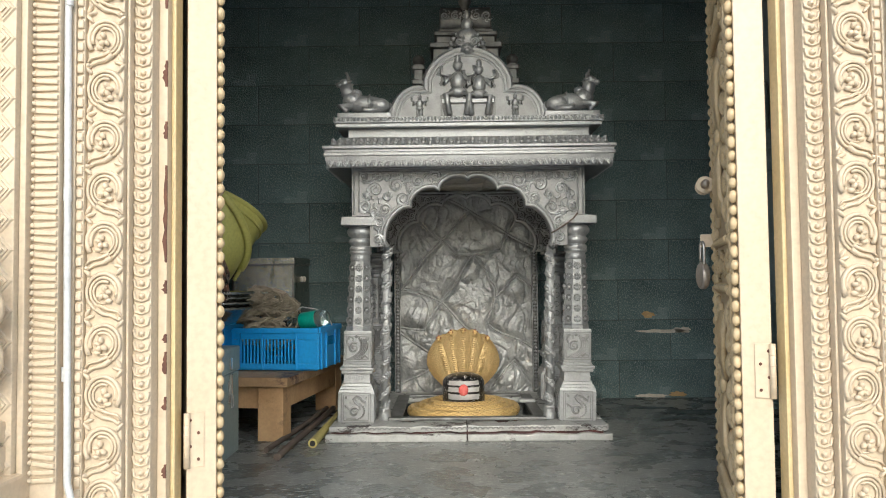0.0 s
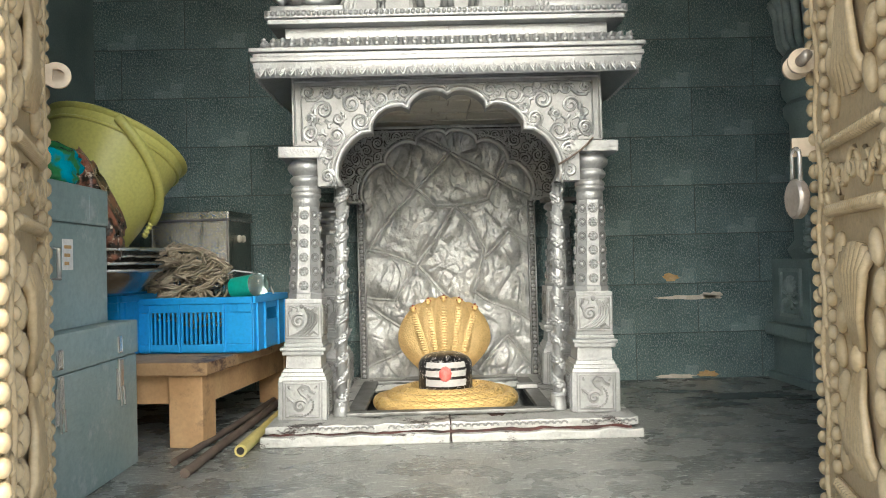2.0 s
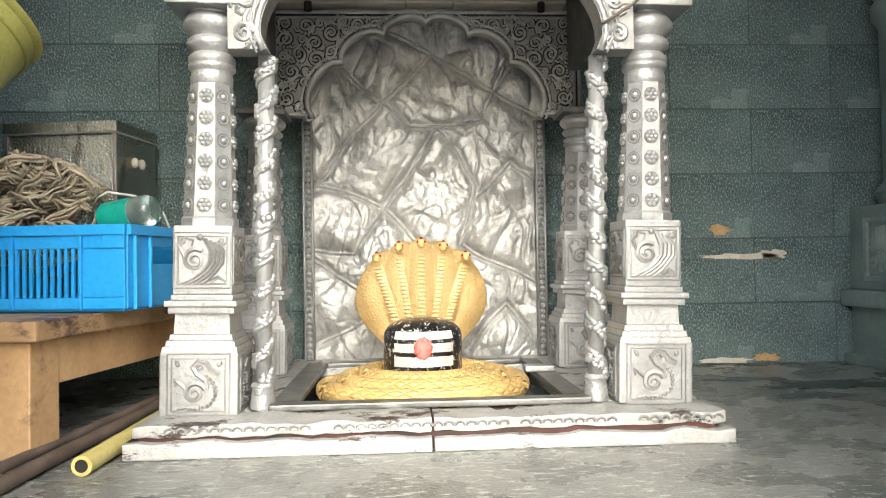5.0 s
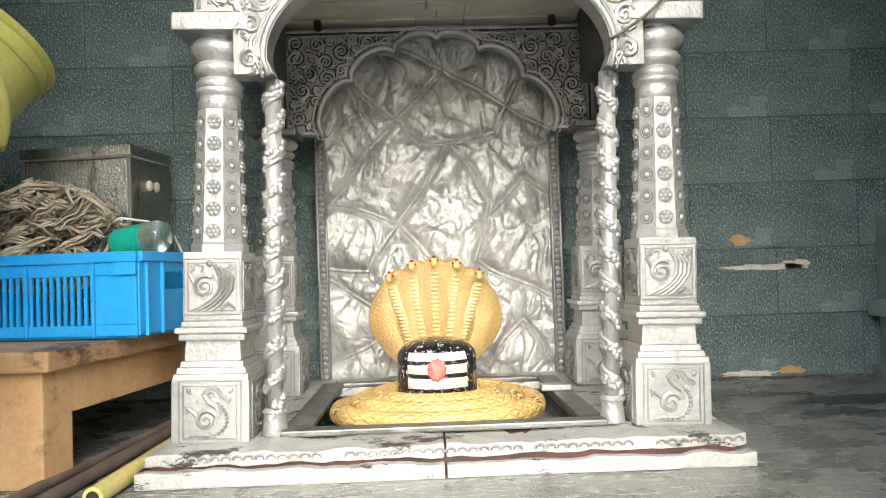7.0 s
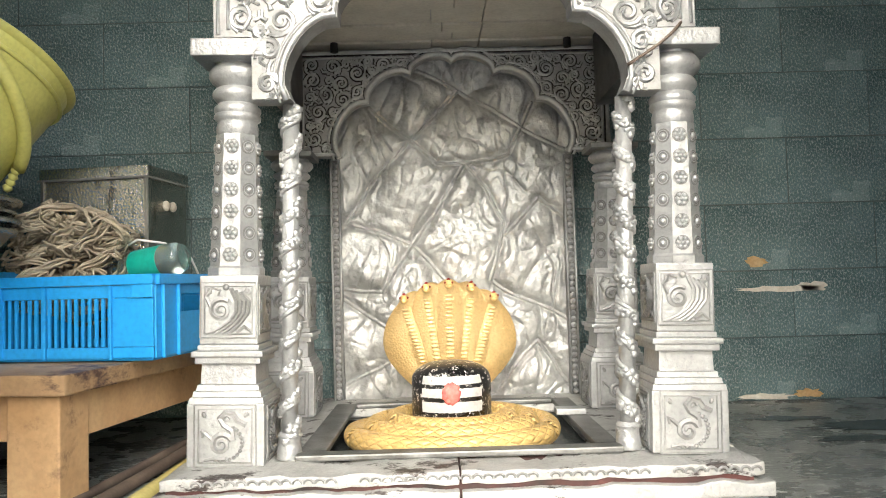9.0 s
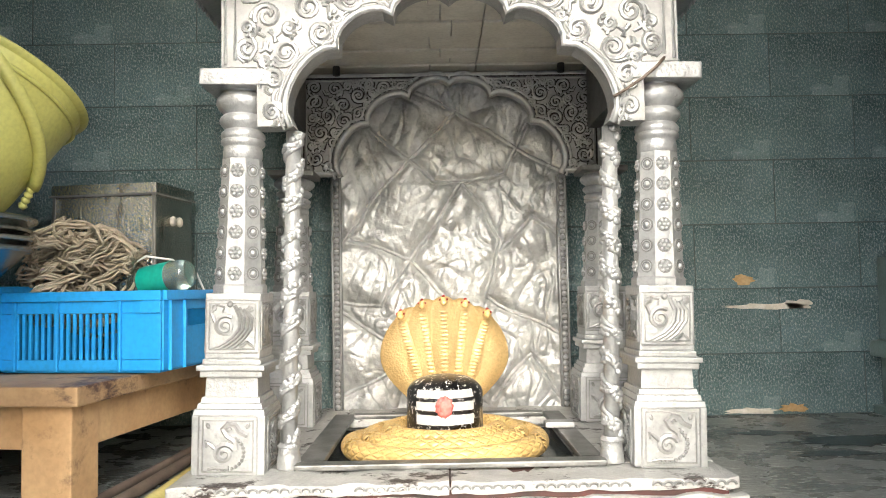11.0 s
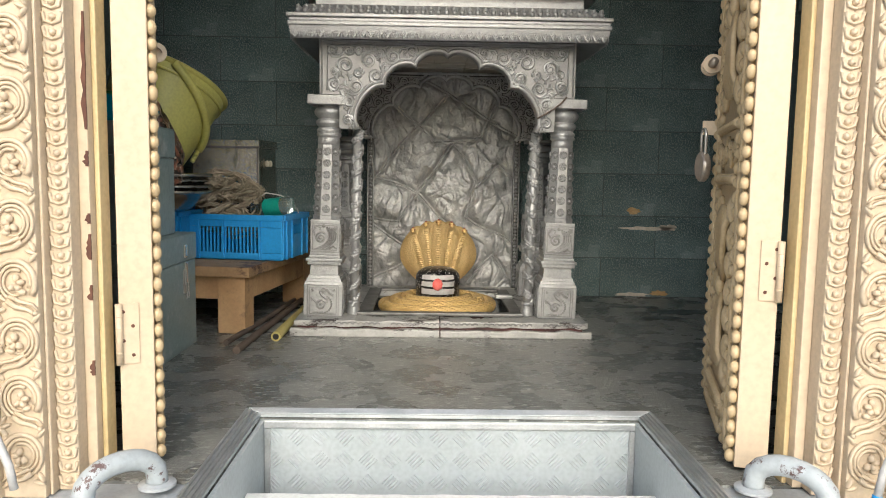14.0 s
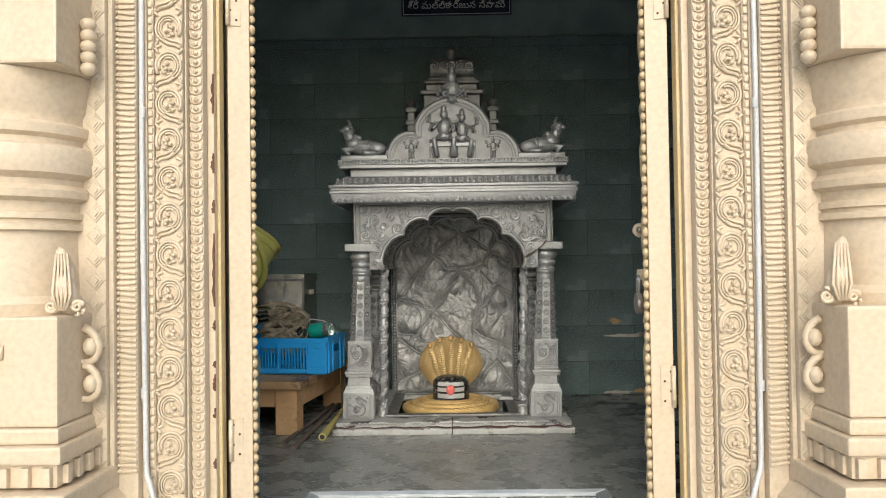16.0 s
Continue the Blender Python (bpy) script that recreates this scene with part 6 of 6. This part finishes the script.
bottle = thing("bottle", (-0.70, 3.40, 0.42), "clear plastic bottle with teal label lying in the crate", "bottle")
BT = Matrix.Translation((-0.705, 3.385, 0.476)) @ Matrix.Rotation(radians(160), 4, "Z") @ Matrix.Rotation(radians(98), 4, "Y")
for nm, prof, m, lb in (("body", [(0.018, -0.098), (0.031, -0.092), (0.037, -0.078), (0.038, -0.0455)], SMOKE, "clear plastic"), ("label", [(0.0385, -0.045), (0.0385, 0.035)], TEAL, "teal paper label"), ("body", [(0.038, 0.0355), (0.037, 0.06), (0.016, 0.088), (0.014, 0.112)], SMOKE, "clear plastic"), ("cap", [(0.0165, 0.110), (0.0165, 0.132)], BLACK, "")):
    bm = bmesh.new()
    lathe(bm, prof, 0, 0, 24, m=BT)
    part(nm, bm, m, bottle, lb, smooth=True, sharp=50)
bm = bmesh.new()
tube(bm, [(-0.80, 3.40, 0.50), (-0.74, 3.40, 0.535), (-0.68, 3.41, 0.525), (-0.625, 3.43, 0.49), (-0.605, 3.45, 0.43), (-0.60, 3.46, 0.38)], 0.0028, 6)
single("loose_wire", bm, CONDUIT, "thin pale wire looped over the crate edge", "wire", smooth=True)

# tall steel tin
TL = (-0.851, 3.745, 0.2625)
tin = thing("steel_tin", TL, "tall shiny square steel tin with folded lid", "tin")
part("body", placed(B(-0.33, 0.0, 0.0, 0.23, 0.0, 0.475, bevel=0.006), TL), TIN, tin)
part("lid", placed(B(-0.335, 0.005, -0.005, 0.235, 0.4755, 0.51, bevel=0.005), TL), TIN, tin)
for x0 in (-0.331, -0.009):
    part("seam", placed(B(x0, x0 + 0.010, -0.003, 0.006, 0.0, 0.474, bevel=0.002), TL), STEEL, tin, "bright folded seam")
part("lid_bead", placed(B(-0.338, 0.008, -0.009, 0.238, 0.4715, 0.479, bevel=0.003), TL), STEEL, tin)
for y in (0.09, 0.13):
    bm = bmesh.new()
    blob(bm, (0.008, y, 0.40), (0.010, 0.014, 0.016), sub=2)
    part("clasp", placed(bm, TL), CHIP, tin, "pale clasp")

# trays stacked on the second crate
for i in range(4):
    bm = bmesh.new()
    z = 0.4665 + 0.021 * i
    R = 0.245 - 0.005 * ((i * 7) % 3)
    tx0, ty0 = -1.155 + 0.008 * (i % 2), 3.12 + 0.006 * (i % 3)
    tray = thing("tray", (tx0, ty0, z), "round dark metal tray with turned-up rim in a stack", "tray", "stacked trays")
    lathe(bm, [(R - 0.10, z), (R - 0.06, z + 0.012), (R - 0.02, z + 0.052), (R - 0.004, z + 0.072), (R + 0.004, z + 0.074), (R - 0.007, z + 0.076), (R - 0.026, z + 0.058), (R - 0.064, z + 0.018), (R - 0.10, z + 0.007), (0.01, z + 0.007)], tx0, ty0, 56)
    part("bowl", bm, TRAY, tray, smooth=True, sharp=50)
    bm = bmesh.new()
    tube(bm, [(tx0 + (R + 0.006) * math.cos(2 * math.pi * k / 64), ty0 + (R + 0.006) * math.sin(2 * math.pi * k / 64), z + 0.078) for k in range(64)], 0.0062, 8, closed=True)
    part("rim", bm, TIN, tray, "bright rolled steel rim", smooth=True)

# yellow tub
n = Vector((0.27, 0.36, 0.89)).normalized()
tx_ = (Vector((1, 0, 0)) - n * n.x).normalized()
ty_ = n.cross(tx_)
TM = Matrix.Translation((-1.137, 3.40, 0.985)) @ Matrix((tx_, ty_, n)).transposed().to_4x4() @ Matrix.Diagonal((0.9, 0.9, 1.04, 1))
tub = thing("yellow_tub", (-1.2, 3.25, 0.6), "large yellow plastic tub leaning tilted on the trays", "tub")
bm = bmesh.new()
lathe(bm, [(0.165, -0.375), (0.172, -0.375), (0.205, -0.25), (0.243, -0.06), (0.247, -0.045), (0.255, -0.005), (0.268, 0.0), (0.272, 0.008), (0.262, 0.014), (0.250, 0.004), (0.236, -0.06), (0.198, -0.25), (0.160, -0.365), (0.01, -0.365)], 0, 0, 56, m=TM)
part("body", bm, YELLOW, tub, smooth=True, sharp=50)
bm = bmesh.new()
pts = []
for k in range(17):
    f = k / 16
    a, h = radians(-66 + 96 * f), -0.005 - 0.20 * f
    r = 0.262 + 0.20 * h + 0.010
    pts.append(TM @ Vector((r * math.cos(a), r * math.sin(a), h)))
tube(bm, pts, 0.017, 8, flat=0.8)
part("carry_strap", bm, YELLOW, tub, smooth=True)
bm = bmesh.new()
for k in range(4):
    a = radians(30 + 2.5 * k)
    blob(bm, TM @ Vector((0.228 * math.cos(a), 0.228 * math.sin(a), -0.212 - 0.012 * k)), (0.012, 0.012, 0.012), sub=1)
part("strap_hook", bm, YELLOW, tub, smooth=True)
bm = bmesh.new()
ring = [TM @ Vector((0.252 * math.cos(2 * math.pi * k / 48), 0.252 * math.sin(2 * math.pi * k / 48), -0.035)) for k in range(48)]
tube(bm, ring, 0.006, 6, closed=True)
part("rim_ring", bm, YELLOW, tub, smooth=True)


# ---- steel trunks ----
def trunk(x0, x1, y0, y1, z0, z1, lid, label):
    t = thing("storage_chest", ((x0 + x1) / 2, (y0 + y1) / 2, z0), label, "chest", "storage chests")
    part("body", B(x0, x1, y0, y1, z0, z1 - lid, bevel=0.006), TRUNK, t)
    l = part("lid", B(x0 - 0.004, x1 + 0.004, y0 - 0.004, y1 + 0.004, z1 - lid + 0.001, z1, bevel=0.007), TRUNK, t)
    return t, l


low, low_lid = trunk(-1.44, -0.893, 2.40, 2.925, 0.0, 0.405, 0.095, "grey green painted steel chest on the floor")
up, up_lid = trunk(-1.44, -0.93, 2.41, 2.83, 0.4055, 0.765, 0.10, "grey green painted steel chest stacked on another")
for y in (2.80, 2.48):
    la = part("latch", B(-0.8925, -0.888, y - 0.016, y + 0.016, 0.20, 0.285, bevel=0.002), STEEL, low, "plated toggle latch")
    bm = bmesh.new()
    box(bm, -0.8885, -0.882, y - 0.011, y + 0.011, 0.235, 0.31, bevel=0.002)
    tube(bm, [(-0.882, y - 0.010, 0.235), (-0.880, y - 0.010, 0.185), (-0.880, y + 0.010, 0.185), (-0.882, y + 0.010, 0.235)], 0.003, 6)
    part("toggle", bm, STEEL, la)
    part("catch_plate", B(-0.8885, -0.884, y - 0.013, y + 0.013, 0.325, 0.37, bevel=0.004), STEEL, low, "plated catch")
bm = bmesh.new()
tube(bm, [(-0.928, 2.44, 0.60), (-0.905, 2.44, 0.60), (-0.905, 2.44, 0.53), (-0.905, 2.52, 0.53), (-0.905, 2.52, 0.60), (-0.928, 2.52, 0.60)], 0.006, 8)
part("handle", bm, STEEL, up, "steel drop handle")
bm = bmesh.new()
box(bm, -0.9297, -0.928, 2.585, 2.635, 0.55, 0.625)
part("sticker", bm, WHITE, up, "worn white paper sticker")
for k in range(3):
    part("sticker_print", B(-0.9279, -0.9272, 2.592, 2.626 - 0.006 * k, 0.602 - 0.02 * k, 0.610 - 0.02 * k), CHIP_OCHRE, up, "faded orange printed bar")
for y in (2.40, 2.72):
    part("corner_cap", B(-0.9255, -0.924, y, y + 0.04, 0.68, 0.74), TRUNK, up)


def packet(name, loc, size, m, seed, label, rot=(0, 0, 0)):
    """A crumpled plastic packet."""
    bm = bmesh.new()
    bmesh.ops.create_icosphere(bm, subdivisions=4, radius=1)
    for v in bm.verts:
        q = v.co.copy()
        d = 0.25 * noise.noise(q * 1.7 + Vector((seed, 0, 0))) + 0.22 * (abs(noise.noise(q * 3.4 + Vector((0, seed, 0)))) - 0.2) + 0.08 * abs(noise.noise(q * 9 + Vector((0, 0, seed))))
        v.co = Vector((math.copysign(abs(q.x) ** 0.7, q.x), math.copysign(abs(q.y) ** 0.7, q.y), math.copysign(abs(q.z) ** 0.7, q.z))) * (1 + d)
    bmesh.ops.transform(bm, matrix=Matrix.LocRotScale(Vector(loc), Euler([radians(a) for a in rot]), Vector(size)), verts=bm.verts)
    return single(name, bm, m, label, "packet", "plastic packets", smooth=True)


packet("plastic_packet", (-1.06, 2.68, 0.815), (0.12, 0.09, 0.055), PACK_BLUE, 3, "crumpled teal and green plastic packet on the trunk")
packet("plastic_packet", (-1.22, 2.55, 0.83), (0.10, 0.10, 0.07), PACK_BLUE, 7, "crumpled teal and green plastic packet on the trunk")
packet("plastic_packet", (-1.035, 2.985, 0.74), (0.05, 0.07, 0.16), PACK_BROWN, 5, "crumpled brown printed packet standing in the tray", (0, -22, 10))

# ---- rods on the floor ----
bm = bmesh.new()
tube(bm, [(-0.70, 2.74, 0.014), (-0.69, 3.0, 0.015), (-0.675, 3.3, 0.014), (-0.655, 3.75, 0.014)], 0.0135, 10)
single("wooden_rod", bm, WOOD_DARK, "thin dark weathered wooden rod on the floor", "rod", smooth=True, sharp=60)
bm = bmesh.new()
tube(bm, [(-0.77, 2.86, 0.012), (-0.725, 3.3, 0.012), (-0.69, 3.8, 0.012)], 0.011, 8)
single("wooden_rod", bm, WOOD_DARK, "thin dark weathered wooden rod on the floor", "rod", smooth=True, sharp=60)
pole = thing("yellow_pole", (-0.6, 3.2, 0), "yellow painted hollow pole lying beside the plinth", "pole")
bm = bmesh.new()
pm = Matrix.Translation((-0.608, 2.94, 0.0185)) @ Vector((0.02, 1, 0.0)).to_track_quat("Z", "Y").to_matrix().to_4x4()
lathe(bm, [(0.011, 0.0), (0.018, 0.0), (0.018, 0.85), (0.011, 0.85)], 0, 0, 20, m=pm)
part("tube", bm, YELLOW_PIPE, pole, smooth=True, sharp=40)
# dark disc over the closed end paints the shade inside the hollow
bm = bmesh.new()
lathe(bm, [(0.0115, -0.0015), (0.0105, -0.001), (0.0105, 0.004)], 0, 0, 16, m=pm)
part("bore_shade", bm, DARK, pole, "dark disc painting the shaded hollow end")

# damp patches on the floor
rnd = random.Random(12)
for cx, cy, w, h in ((1.15, 3.62, 0.45, 0.14), (1.0, 3.48, 0.22, 0.07), (1.35, 3.55, 0.2, 0.06), (0.95, 3.75, 0.25, 0.07)):
    bm = bmesh.new()
    ring = []
    for i in range(30):
        a = 2 * math.pi * i / 30
        k = 0.55 + 0.6 * rnd.random()
        ring.append(bm.verts.new((cx + w / 2 * k * math.cos(a), cy + h / 2 * k * math.sin(a), 0.001)))
    bm.faces.new(ring)
    r = bmesh.ops.extrude_face_region(bm, geom=bm.faces[:])
    bmesh.ops.translate(bm, vec=(0, 0, 0.0015), verts=[v for v in r["geom"] if isinstance(v, bmesh.types.BMVert)])
    single("damp_patch", bm, LEATHER, "dark wet patch on the stone floor", "puddle", kind="structure")

# ---- name board on the beam ----
sign = thing("name_board", (0.06, WALL_Y - 0.04, 2.42), "navy name board with white lettering and border", "sign")
part("board", B(-0.28, 0.40, WALL_Y - 0.042, WALL_Y - 0.031, 2.35, 2.50, bevel=0.002), SIGN, sign)
bm = bmesh.new()
for x0, x1, z0, z1 in ((-0.27, 0.39, 2.358, 2.362), (-0.27, 0.39, 2.488, 2.492), (-0.27, -0.266, 2.3625, 2.4875), (0.386, 0.39, 2.3625, 2.4875)):
    box(bm, x0, x1, WALL_Y - 0.044, WALL_Y - 0.0425, z0, z1)
part("border", bm, WHITE, sign, "white border line")
cu = bpy.data.curves.new("lettering", "FONT")
cu.body = "\u0c36\u0c4d\u0c30\u0c40 \u0c2e\u0c32\u0c4d\u0c32\u0c3f\u0c15\u0c3e\u0c30\u0c4d\u0c1c\u0c41\u0c28 \u0c38\u0c4d\u0c35\u0c3e\u0c2e\u0c3f"
cu.size, cu.extrude, cu.align_x = 0.06, 0.001, "CENTER"
cu.materials.append(WHITE)
tx = new("lettering", cu)
tx.location, tx.rotation_euler = (0.06, WALL_Y - 0.0445, 2.395), (radians(90), 0, 0)
under(tx, sign)
